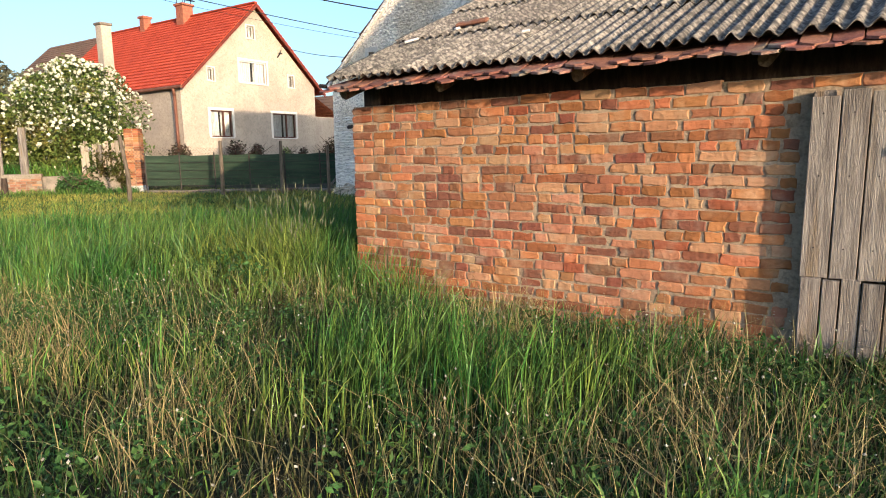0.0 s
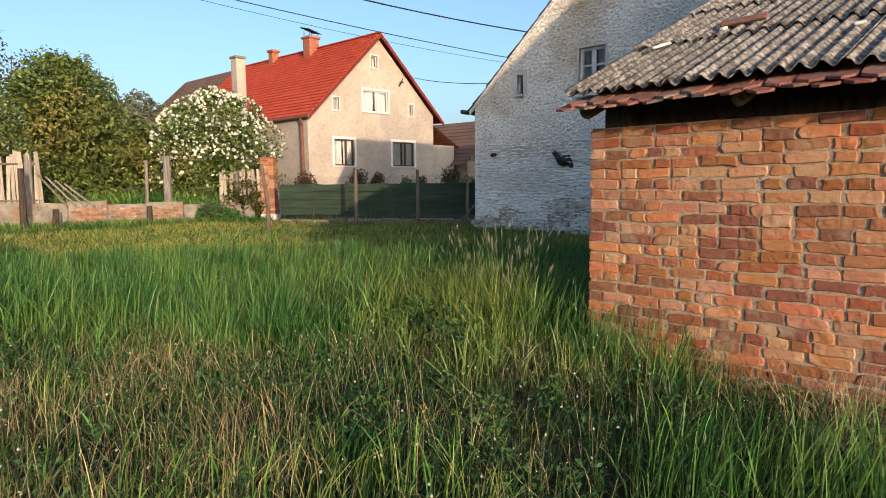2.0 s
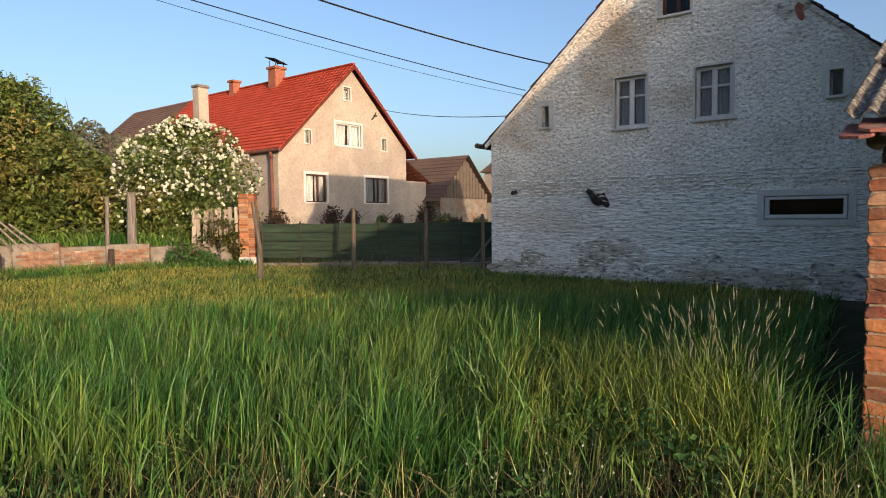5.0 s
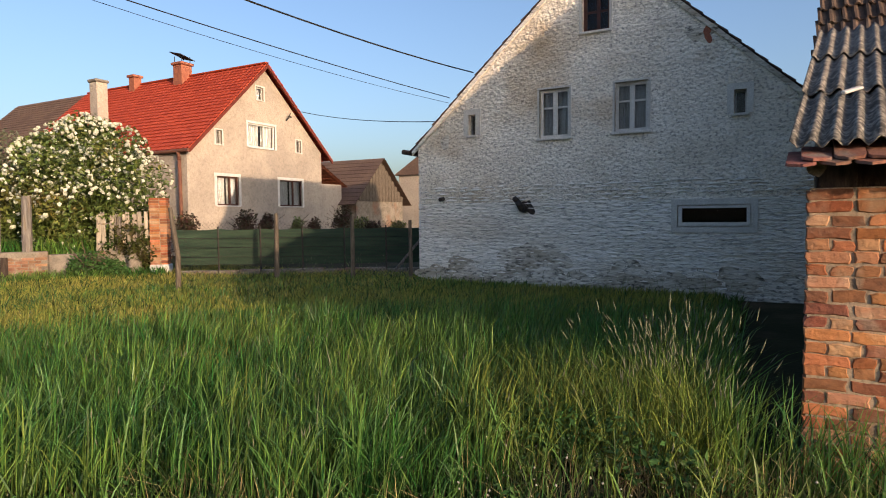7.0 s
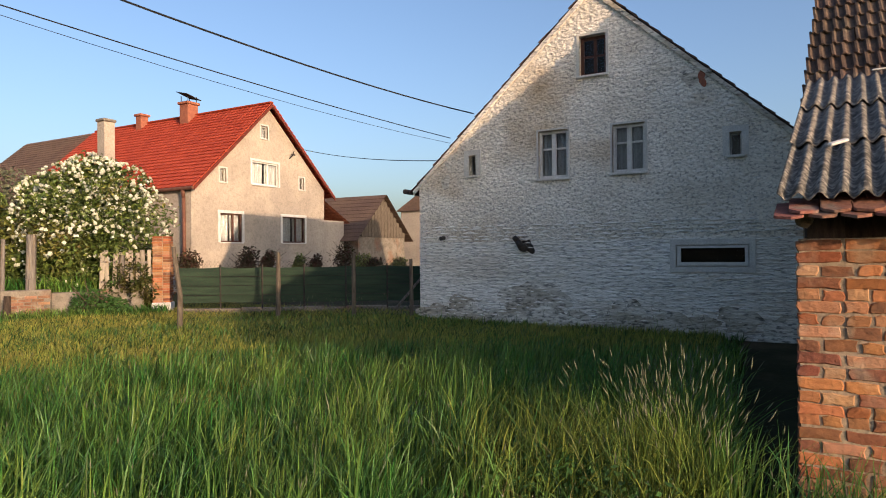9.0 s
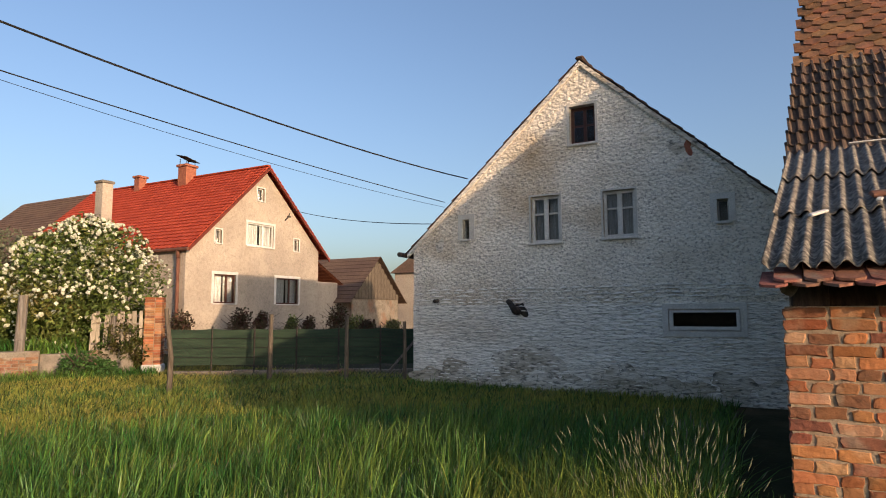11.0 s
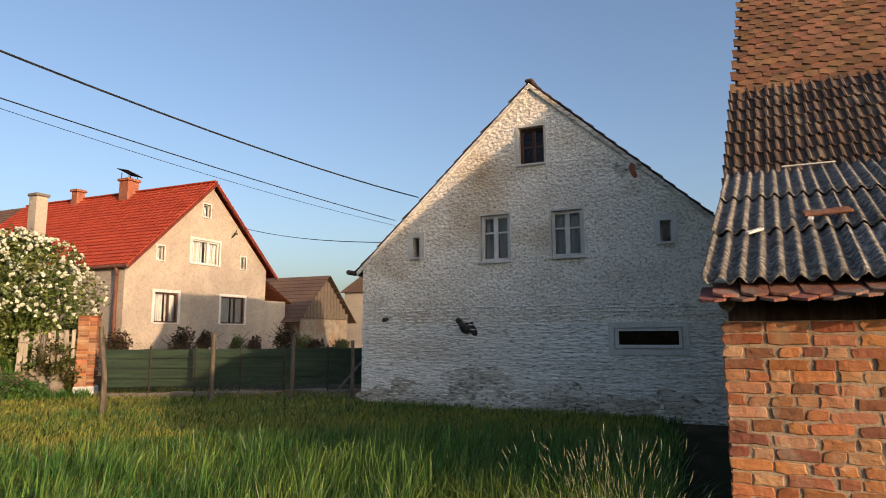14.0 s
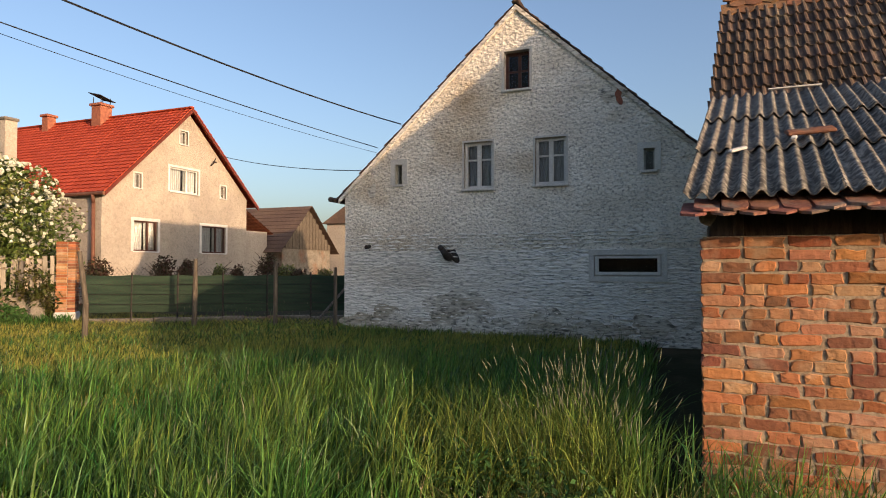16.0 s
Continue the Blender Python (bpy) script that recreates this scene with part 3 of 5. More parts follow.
# raised horizontal trowel ridges
bm = bmesh.new()
for r in range(26):
    z = 0.42 + r * 0.074 + rnd.uniform(-.01, .01)
    x = GX0 + rnd.uniform(0.02, 0.4)
    while x < GX1 - 0.3:
        ln = rnd.uniform(0.12, 0.42)
        if rnd.random() < 0.86 and not (holes["strip"][0] - 0.55 < x < holes["strip"][1] + 0.2 and holes["strip"][2] - 0.15 < z < holes["strip"][3] + 0.2):
            t, h = rnd.uniform(.012, .03), rnd.uniform(0.014, 0.026)
            zz = z + rnd.uniform(-.012, .012)
            za = zz + rnd.uniform(-.012, .012)
            a = [bm.verts.new(p) for p in ((x, GY - 0.012, zz), (x + ln * .5, GY - 0.012 - t, (zz + za) / 2 + h * 0.2), (x + ln, GY - 0.012, za), (x + ln * .5, GY - 0.011, (zz + za) / 2 + h * 2))]
            bm.faces.new((a[0], a[1], a[3]))
            bm.faces.new((a[1], a[2], a[3]))
            c = bm.verts.new((x + ln * .5, GY - 0.011, (zz + za) / 2 - h * 0.4))
            bm.faces.new((a[0], c, a[1]))
            bm.faces.new((c, a[2], a[1]))
        x += ln * rnd.uniform(0.85, 1.2)
tagged(part("trowel_ridge", bm, TROWELLED, grey), kind="stuff")


def stain(parent, cx, cz, rx, rz, y, mat, seed, label):
    """A thin irregular skin of damp or bare plaster."""
    rnd = random.Random(seed)
    bm = bmesh.new()
    n = 30
    ph = [rnd.uniform(0, 6.3) for _ in range(5)]
    vs = []
    for i in range(n):
        a = 2 * math.pi * i / n
        k = 1 + sum(0.16 / (j + 1) * math.sin((j + 2) * a + ph[j]) * 1.6 for j in range(5))
        vs.append(bm.verts.new((cx + rx * k * math.cos(a), y, cz + rz * k * math.sin(a))))
    c = bm.verts.new((cx, y - 0.006, cz))
    for i in range(n):
        bm.faces.new((vs[i], vs[(i + 1) % n], c))
    bmesh.ops.recalc_face_normals(bm, faces=bm.faces)
    return part("stain", bm, mat, parent, label)


stain(grey, -8.9, 0.85, 0.6, 0.34, GY - 0.017, DAMP, 3, "brownish damp stain under the vent pipe")
for k in range(11):
    stain(grey, -11.1 + 0.66 * k, 0.42 + 0.12 * math.sin(k * 2.3), 0.42, 0.22 + 0.07 * math.sin(k * 1.3), GY - 0.017 - 0.0012 * k, DAMP, 60 + k, "grey-brown rising damp along the wall foot")
stain(grey, -5.85, 4.85, 0.2, 0.2, GY - 0.007, DAMP, 4, "patch where the roughcast has fallen off")
stain(grey, -5.72, 4.78, 0.07, 0.13, GY - 0.014, CHIMNEY_BRICK, 5, "bare bricks showing through fallen plaster")
stain(grey, -10.9, 3.25, 0.13, 0.12, GY - 0.007, DAMP, 6, "small bare patch in the roughcast")
window(grey, *holes["attic"], GY, BROWN_FRAME, 0.55, (0.5,), curtain=False, surround=0.05, surround_mat=SMOOTH_GREY, bar_w=0.03)
window(grey, *holes["w1"], GY, WHITE, 0.5, (0.62,), surround=0.035, surround_mat=SMOOTH_GREY, deep=0.07)
window(grey, *holes["w2"], GY, WHITE, 0.5, (0.62,), surround=0.035, surround_mat=SMOOTH_GREY, deep=0.07)
window(grey, *holes["small_l"], GY, GREY_PAINT, 0, (), curtain=False, surround=0.11, surround_mat=SMOOTH_GREY)
window(grey, *holes["small_r"], GY, GREY_PAINT, 0, (), curtain=False, surround=0.11, surround_mat=SMOOTH_GREY)
strip = window(grey, *holes["strip"], GY - 0.012, WHITE, 0, (), sill=False, surround=0.1, surround_mat=SMOOTH_GREY, curtain=False, deep=0.03)
a, b, c, d = holes["strip"]
part("sash", panel([rect(a + 0.02, b - 0.02, c + 0.02, d - 0.02), rect(a + 0.08, b - 0.07, c + 0.08, d - 0.06)], GY - 0.02, GY + 0.04), WHITE, strip, "white painted inner sash")
part("gable_wall", panel([[(GX0, -0.2), (GX1, -0.2), (GX1, GE), (GAX, GA), (GX0, GE)]], 21.0, 21.3), GREY_PLASTER, grey)
for xa, xb in ((GX0, GX0 + 0.35), (GX1 - 0.35, GX1)):
    part("side_wall", boxed(xa, xb, GY + 0.35, 21.0, -0.2, GE), GREY_PLASTER, grey)
roof_courses(grey, OLD_TILE_I, "dark lapped roof tiles with a ragged verge", GX0 - 0.2, GE - 0.12, GAX, GA + 0.06, GY - 0.03, 21.4, 20, 0.032, jag=0.03, seed=2)
roof_courses(grey, OLD_TILE_I, "dark lapped roof tiles with a ragged verge", GX1 + 0.2, GE - 0.12, GAX, GA + 0.06, GY - 0.03, 21.4, 20, 0.032, jag=0.03, seed=3)
for xe, top_mat in ((GX0 - 0.14, TROWELLED), (GX1 + 0.14, DAMP)):
    bm = panel([[(xe, GE - 0.19), (xe, GE - 0.09), (GAX, GA + 0.02), (GAX, GA - 0.09)]], GY - 0.045, GY - 0.004)
    part("verge_mortar", bm, top_mat, grey, "pale mortar fillet under the verge tiles")
part("ridge_cap", boxed(GAX - 0.09, GAX + 0.09, GY - 0.05, 21.4, GA + 0.05, GA + 0.12, bevel=0.03), OLD_TILE_I, grey)
bm = bmesh.new()
tube(bm, (GX0 - 0.32, GY - 0.1, GE - 0.1), (GX0 - 0.32, 21.3, GE - 0.14), 0.055, 0.055, 10)
part("gutter", bm, METAL, grey, "dark metal eaves gutter")
# corroded vent elbow and a short pipe stub
bm = bmesh.new()
hx, hz = -9.1, 1.86
chain(bm, [(hx, GY, hz - 0.05), (hx, GY - 0.16, hz - 0.04), (hx - 0.08, GY - 0.19, hz + 0.1), (hx - 0.15, GY - 0.19, hz + 0.17)], [0.09, 0.075, 0.06, 0.05], 10)
bmesh.ops.create_uvsphere(bm, u_segments=10, v_segments=6, radius=0.075, matrix=Matrix.Translation((hx, GY - 0.16, hz - 0.04)))
part("vent_elbow", bm, METAL, grey, "corroded metal vent elbow sticking out of the wall", smooth=True)
stain(grey, hx + 0.08, hz - 0.02, 0.13, 0.13, GY - 0.018, METAL, 12, "dark sooty patch round the vent")
bm = bmesh.new()
tube(bm, (-10.96, GY, 2.05), (-10.96, GY - 0.14, 2.03), 0.045, 0.045, 12)
part("pipe_stub", bm, METAL, grey, "short pipe stub")

# red-roofed house: gable faces +x; local x runs along world y, local y runs towards -x
red = thing("red_house", "beige roughcast house with a bright red tiled roof", "house")
RX0, RX1, RAX, RE, RA = 16.42, 24.4, 20.55, 4.35, 8.3
RM = pose(-24.6, 0, 0, 0, 0, 90)
RED_END = 12.6
rh = {"w1": (17.83, 19.0, 2.22, 3.42), "w2": (21.43, 22.95, 2.22, 3.42), "mid": (19.6, 21.2, 4.76, 5.78),
      "attic": (20.13, 20.56, 6.83, 7.40), "sl": (17.83, 18.17, 4.7, 5.27), "sr": (22.58, 22.94, 4.75, 5.33)}
loops = [[(RX0, -0.2), (RX1, -0.2), (RX1, 4.85), (RAX, RA), (RX0, RE)]] + [rect(*v) for v in rh.values()]
part("gable_wall", panel(loops, 0, 0.35), BEIGE, red, "sunlit beige roughcast gable")
part("side_wall", boxed(RX0, RX0 + 0.35, 0.35, 19.0, -0.2, RE), BEIGE, red)
part("side_wall", boxed(RX1 - 0.35, RX1, 0.35, 19.0, -0.2, RE), BEIGE, red)
part("gable_wall", panel([[(RX0, -0.2), (RX1, -0.2), (RX1, 4.85), (RAX, RA), (RX0, RE)]], 19.0, 19.3), BEIGE, red)
for k in ("w1", "w2"):
    window(red, *rh[k], 0, BROWN_FRAME, 0.62, (), surround=0.12, surround_mat=WHITE, deep=0.06)
window(red, *rh["mid"], 0, WHITE, 0.6, (), surround=0.1, surround_mat=WHITE, deep=0.05)
for k in ("attic", "sl", "sr"):
    window(red, *rh[k], 0, GREY_PAINT, 0, (), surround=0.06, surround_mat=SMOOTH_GREY, deep=0.08)
for xe, zz, seed in ((RX0 - 0.1, 4.38, 5), (RX1 + 0.5, 4.53, 6)):
    roof_courses(red, RED_TILE, "bright red glazed roof tiles", xe, zz, RAX, RA + 0.12, -0.3, RED_END, 24, 0.05, wave=0.018, seed=seed)
    roof_courses(red, BROWN_ROOF, "older grey-brown stretch of tiled roof", xe, zz, RAX, RA + 0.1, RED_END, 19.4, 24, 0.04, wave=0.012, seed=seed)
    bm = panel([[(xe, zz - 0.16), (xe, zz), (RAX, RA + 0.1), (RAX, RA - 0.06)]], -0.33, -0.28)
    part("bargeboard", bm, BARGE, red, "dark red painted bargeboard")
part("ridge_cap", boxed(RAX - 0.1, RAX + 0.1, -0.3, RED_END, RA + 0.12, RA + 0.2, bevel=0.03), RED_TILE, red)
bm = bmesh.new()
tube(bm, (RX0 - 0.15, -0.3, RE - 0.05), (RX0 - 0.15, 19, RE - 0.1), 0.07, 0.07, 10)
part("gutter", bm, COPPER_PIPE, red)
bm = bmesh.new()
chain(bm, [(RX0 - 0.15, 0.3, RE - 0.05), (RX0 - 0.1, 0.3, RE - 0.4), (RX0 - 0.08, 0.3, 0.2)], [0.07, 0.07, 0.07], 10)
part("downpipe", bm, COPPER_PIPE, red, "brown painted downpipe", smooth=True)
for cy, cw, chh, cap in ((4.9, 0.3, 0.62, True), (8.4, 0.21, 0.45, False)):
    ch = part("chimney", boxed(RAX - 0.2 - cw, RAX - 0.2 + cw, cy - cw, cy + cw, RA - 0.9, RA + chh, bevel=0.02), CHIMNEY_BRICK, red, "orange brick chimney")
    part("chimney_cap", boxed(RAX - 0.2 - cw - 0.07, RAX - 0.2 + cw + 0.07, cy - cw - 0.07, cy + cw + 0.07, RA + chh, RA + chh + 0.12, bevel=0.02), CHIMNEY_BRICK, ch)
    if cap:
        bm = bmesh.new()
        for sx in (-1, 1):
            for sy in (-1, 1):
                tube(bm, (RAX - 0.2 + sx * cw * .8, cy + sy * cw * .8, RA + chh + 0.1), (RAX - 0.2 + sx * cw * .8, cy + sy * cw * .8, RA + chh + 0.42), 0.02, 0.02, 6)
        box(bm, -cw - 0.12, cw + 0.12, -cw - 0.12, cw + 0.12, 0, 0.03, m=Matrix.Translation((RAX - 0.2, cy, RA + chh + 0.42)) @ pose(0, 0, 0, 14, 12, 0))
        part("chimney_cowl", bm, METAL, ch, "tilted dark metal rain cowl")
bm = bmesh.new()
chain(bm, [(21.95, 0, 6.15), (21.95, -0.2, 6.3), (22.0, -0.24, 6.5)], [0.03, 0.03, 0.02], 6)
box(bm, 21.85, 22.05, -0.28, -0.2, 6.28, 6.34, bevel=0.01)
part("cable_bracket", bm, METAL, red, "rusty iron cable bracket on the gable")
red.matrix_world = RM
stack = thing("chimney_stack", "tall pale rendered chimney stack beside the long wall", "chimney")
part("shaft", boxed(-28.64, -28.16, 15.22, 15.68, 0, 7.1, bevel=0.02), BEIGE, stack)
part("cap", boxed(-28.69, -28.11, 15.17, 15.73, 7.1, 7.22, bevel=0.03), CONCRETE, stack)

# lean-to beside the red house, wooden barn and a far house
leanto = thing("lean_to", "small beige lean-to with an orange tiled roof", "building")
part("wall", boxed(-29.0, -25.0, 24.45, 26.5, 0, 3.4), BEIGE, leanto)
roof_courses(leanto, CHIMNEY_BRICK, "orange tiled lean-to roof", 26.8, 3.3, 24.45, 4.5, -29.2, -24.85, 8, 0.04, wave=0.015, swap=True)
wb = thing("wooden_barn", "barn with a broad brown roof and a grey plank gable", "barn")
# whitish wall in a darker concrete tone, painting in the grey house's shadow
part("wall", boxed(-36, -24.2, 26.7, 31.3, 0, 2.6), CONCRETE, wb)
bm = panel([[(26.7, 2.6), (31.3, 2.6), (29, 4.8)]], -24.35, -24.15)
bm.transform(Matrix(((0, 1, 0, 0), (1, 0, 0, 0), (0, 0, 1, 0), (0, 0, 0, 1))))
bmesh.ops.recalc_face_normals(bm, faces=bm.faces)
part("gable_boards", bm, DARK_WOOD, wb)
for i in range(14):
    yb = 26.9 + i * 0.31
    part("board", boxed(-24.15, -24.12, yb, yb + 0.28, 2.55, 2.6 + max(0.05, 2.15 * (1 - abs(yb + 0.14 - 29) / 2.35))), POST_WOOD, wb)
for ye in (26.2, 31.8):
    roof_courses(wb, BROWN_ROOF, "broad brown roof slope", ye, 2.35, 29, 4.95, -36.2, -23.9, 12, 0.03, swap=True)
plain_house("far_house", "far beige house with spotted plaster, half hidden", -27.4, -17, 36, 44, 4.6, 8.0, "y", BEIGE, BROWN_ROOF, "house")

# ---- fences and low wall ----
def post(name, label, x, y, h, r, lean=(0, 0), mat=OLD_WOOD, square=False, group=""):
    z = ground_z(x, y) - 0.1
    bm = bmesh.new()
    if square:
        box(bm, -r, r, -r, r, 0, h + 0.1, bevel=r * 0.2)
    else:
        chain(bm, [(0, 0, 0), (r * 0.2, 0, h * 0.5), (lean[0], lean[1], h + 0.1)], [r * 1.1, r, r * 0.85], 8)
    ob = top(name, bm, mat, label, "post", group)
    ob.matrix_world = pose(x, y, z, 0, 0, random.uniform(0, 90) if not square else 40)
    return ob


for x, y, ztop, r, ln in ((-14.9, 8.2, 1.9, 0.062, (-0.1, -0.04)), (-14.75, 10.75, 1.78, 0.068, (0.02, 0)), (-13.0, 11.3, 1.74, 0.06, (0.0, 0.03)), (-11.75, 11.75, 1.6, 0.055, (0, 0))):
    post("fence_post", "grey weathered wooden fence post with wire mesh", x, y, ztop - ground_z(x, y), r * 0.8, ln, POST_WOOD, group="posts of the wire fence")

# wire mesh between the posts: fine diagonal wires
mesh_fence = thing("wire_fence", "rusty diamond wire mesh hung between old posts", "fence")
for (xa, ya), (xb, yb) in (((-14.9, 8.2), (-14.75, 10.75)), ((-14.75, 10.75), (-13.0, 11.3)), ((-13.0, 11.3), (-11.75, 11.75))):
    bm = bmesh.new()
    a, b = Vector((xa, ya, 0)), Vector((xb, yb, 0))
    ln = (b - a).length
    n = int(ln / 0.09)
    z0, z1 = 0.32, 1.6
    for i in range(-int(1.28 / 0.09), n):
        for s in (1, -1):
            u0, u1 = i * 0.09, i * 0.09 + (z1 - z0)
            c0, c1 = max(0, u0), min(ln, u1)
            if c1 - c0 < 0.05:
                continue
            h0, h1 = z0 + (c0 - u0), z0 + (c1 - u0)
            if s < 0:
                h0, h1 = z0 + z1 - h0, z0 + z1 - h1
            pa, pb = a.lerp(b, c0 / ln), a.lerp(b, c1 / ln)
            tube(bm, (pa.x, pa.y, h0), (pb.x, pb.y, h1), 0.0022, 0.0022, 3, caps=False)
    tagged(part("mesh_panel", bm, METAL, mesh_fence), kind="stuff")

# green netting fence
net = thing("green_fence", "dark green privacy netting on thin metal posts", "fence")
FA, FB = Vector((-17.6, 10.3, 0)), Vector((-12.25, 13.4, 0))
fl = (FB - FA).length
fdir = (FB - FA).normalized()
fn = Vector((fdir.y, -fdir.x, 0))
nb = 6
for i in range(nb):
    bm = bmesh.new()
    rnd = random.Random(i)
    cols = 14
    rows = [0.55, 0.72, 0.9, 1.08, 1.25, 1.42]
    g = []
    for rz_ in rows:
        line = []
        for c in range(cols + 1):
            s = fl * (i + c / cols) / nb
            sag = -0.03 * math.sin(math.pi * c / cols) * (1 if rz_ > 1 else 0.4)
            p = FA + fdir * s + fn * (0.025 * noise.noise((s * 2.1, rz_ * 3, 5)))
            line.append(bm.verts.new((p.x, p.y, rz_ + sag + 0.012 * noise.noise((s * 3, rz_, 1)))))
        g.append(line)
    for j in range(len(rows) - 1):
        for c in range(cols):
            bm.faces.new((g[j][c], g[j][c + 1], g[j + 1][c + 1], g[j + 1][c]))
    part("net_panel", bm, GREEN_NET, net, "sagging dark green netting", smooth=True)
    for rz_ in (0.74, 0.97, 1.2):
        bm = bmesh.new()
        pa, pb = FA + fdir * (fl * i / nb) + fn * 0.035, FA + fdir * (fl * (i + 1) / nb) + fn * 0.035
        tube(bm, (pa.x, pa.y, rz_), (pb.x, pb.y, rz_ - 0.015), 0.006, 0.006, 4)
        part("tension_wire", bm, METAL, net)
for i in range(nb + 1):
    p = FA + fdir * (fl * i / nb)
    bm = bmesh.new()
    tube(bm, (p.x, p.y, 0.1), (p.x, p.y, 1.48), 0.022, 0.022, 8)
    part("metal_post", bm, METAL, net)
bm = bmesh.new()
p, q = FA + fdir * (fl * 0.86) + fn * 0.3, FA + fdir * (fl * 0.99) + fn * 0.1
tube(bm, (p.x, p.y, 0.3), (q.x, q.y, 1.25), 0.035, 0.03, 8)
part("brace", bm, OLD_WOOD, net, "slanting wooden brace")
p0, p1 = FA + fn * 0.05, FB + fn * 0.05
bm = bmesh.new()
for i in range(12):
    c = FA + fdir * (fl * (i + 0.5) / 12)
    box(bm, -fl / 24 + 0.01, fl / 24 - 0.01, -0.09, 0.09, 0, 0.2, bevel=0.015, m=Matrix.Translation((c.x, c.y, 0.22 + random.uniform(-.02, .02))) @ pose(0, 0, 0, 0, 0, math.degrees(math.atan2(fdir.y, fdir.x))))
top("kerb_row", bm, CONCRETE, "low stone kerb under the green fence", "kerb", kind="structure")
bm = boxed(-14.6, -11.9, 11.95, 13.2, 0.2, 0.33, bevel=0.03)
top("concrete_slab", bm, CONCRETE, "pale concrete slab beside the grey house", "path", kind="structure")

# brick gate pillar
pil = thing("gate_pillar", "leaning old brick gate pillar with a whitewashed foot", "pillar")
PX, PY = -18.5, 10.55
pm = pose(PX, PY, ground_z(PX, PY), 0, 0, 40)
for c in range(26):
    for k in range(4):
        a = [(-0.21, 0.03), (0.04, 0.21)][k % 2]
        off = 0.0 if (c + k // 2) % 2 else 0.06
        y0, y1 = (-0.2, -0.01) if k < 2 else (0.01, 0.2)
        bm = boxed(a[0] + 0.003, a[1] - 0.003, y0, y1, 0.28 + c * 0.066, 0.28 + c * 0.066 + 0.056, bevel=0.006)
        ob = part("brick", bm, BRICK, pil)
        ob.location = (random.uniform(-.008, .008), random.uniform(-.008, .008), 0)
part("mortar_core", boxed(-0.19, 0.19, -0.18, 0.18, 0, 1.98), MORTAR, pil)
part("whitewashed_foot", boxed(-0.24, 0.24, -0.23, 0.23, -0.2, 0.3, bevel=0.03), WHITE, pil)
pil.matrix_world = pm

# low masonry wall running away from the pillar
LA, LB = Vector((-18.8, 10.2, 0)), Vector((-23.5, 2.6, 0))
ldir = (LB - LA).normalized()
lrot = math.degrees(math.atan2(ldir.y, ldir.x))
low = thing("low_wall", "low crumbling garden wall of brick and patchy render", "wall")
for i in range(9):
    ln = (LB - LA).length / 9
    c = LA + ldir * ln * i
    bm = bmesh.new()
    h = 0.62 + random.uniform(-.06, .06) + 0.02 * i
    box(bm, 0.0, ln - 0.004, -0.14, 0.14, -0.3, h, bevel=0.02, m=Matrix.Translation((c.x, c.y, 0.28)) @ pose(0, 0, 0, 0, 0, lrot))
    part("wall_bay", bm, CONCRETE, low, "" if i not in (2, 3, 4) else "stretch of bare brick")
    if i in (2, 3, 4):
        for course in range(7):
            for k in range(int(ln / 0.26)):
                bm = bmesh.new()
                x = 0.02 + k * 0.26 + (0.12 if course % 2 else 0)
                if x + 0.24 > ln:
                    continue
                box(bm, x, x + 0.24, 0.13, 0.155, 0.02 + course * 0.075, 0.02 + course * 0.075 + 0.062, m=Matrix.Translation((c.x, c.y, 0.28)) @ pose(0, 0, 0, 0, 0, lrot))
                part("brick", bm, LOW_BRICK, low)

bm = bmesh.new()
box(bm, -0.2, 12.0, -1.6, -0.14, 0.0, 0.52, bevel=0.08, m=Matrix.Translation((LA.x, LA.y, 0.28)) @ pose(0, 0, 0, 0, 0, lrot))
top("garden_bed", bm, SOIL, "raised brown garden soil held by the low wall", "soil", kind="structure")
# picket fence on the wall, with gaps
picket_mesh = finish("picket", boxed(-0.05, 0.05, -0.012, 0.012, 0, 1.0, bevel=0.004), PICKET)
pf = thing("picket_fence", "grey broken wooden picket fence along the low wall", "fence")
for s0, s1, tall in ((-0.15, 0.95, 0.95), (5.6, 9.2, 1.45)):
    s = s0
    while s < s1:
        c = LA + ldir * s
        ob = new("picket", picket_mesh)
        ob.parent = pf
        ob.matrix_world = pose(c.x, c.y, 0.88, random.uniform(-3, 3), random.uniform(-3, 3), lrot) @ Matrix.Diagonal((random.uniform(0.8, 1.15), 1, tall * random.uniform(0.93, 1.06), 1))
        s += 0.135
    a, b = LA + ldir * s0, LA + ldir * s1
    for z in (1.05, 0.6 + tall):
        bm = bmesh.new()
        tube(bm, (a.x, a.y, z), (b.x, b.y, z + 0.03), 0.03, 0.03, 6)
        part("rail", bm, OLD_WOOD, pf)
for s, h, r in ((2.4, 1.4, 0.11), (2.95, 1.3, 0.05), (5.9, 1.45, 0.1), (0.5, 0.9, 0.07)):
    c = LA + ldir * s
    bm = bmesh.new()
    chain(bm, [(c.x, c.y, 0.5), (c.x + 0.02, c.y, 1.2), (c.x + 0.01, c.y + 0.03, 0.85 + h)], [r, r, r * 0.9], 8)
    part("post", bm, OLD_WOOD, pf)
for i in range(4):
    c = LA + ldir * (4.5 + 0.22 * i)
    bm = bmesh.new()
    tube(bm, (c.x + 0.3, c.y + 0.1, 0.85), (c.x - 0.1, c.y - 0.5, 1.5 + 0.1 * i), 0.03, 0.025, 6)
    top("fallen_pole", bm, OLD_WOOD, "grey fallen pole leaning by the low wall", "pole", group="fallen poles")
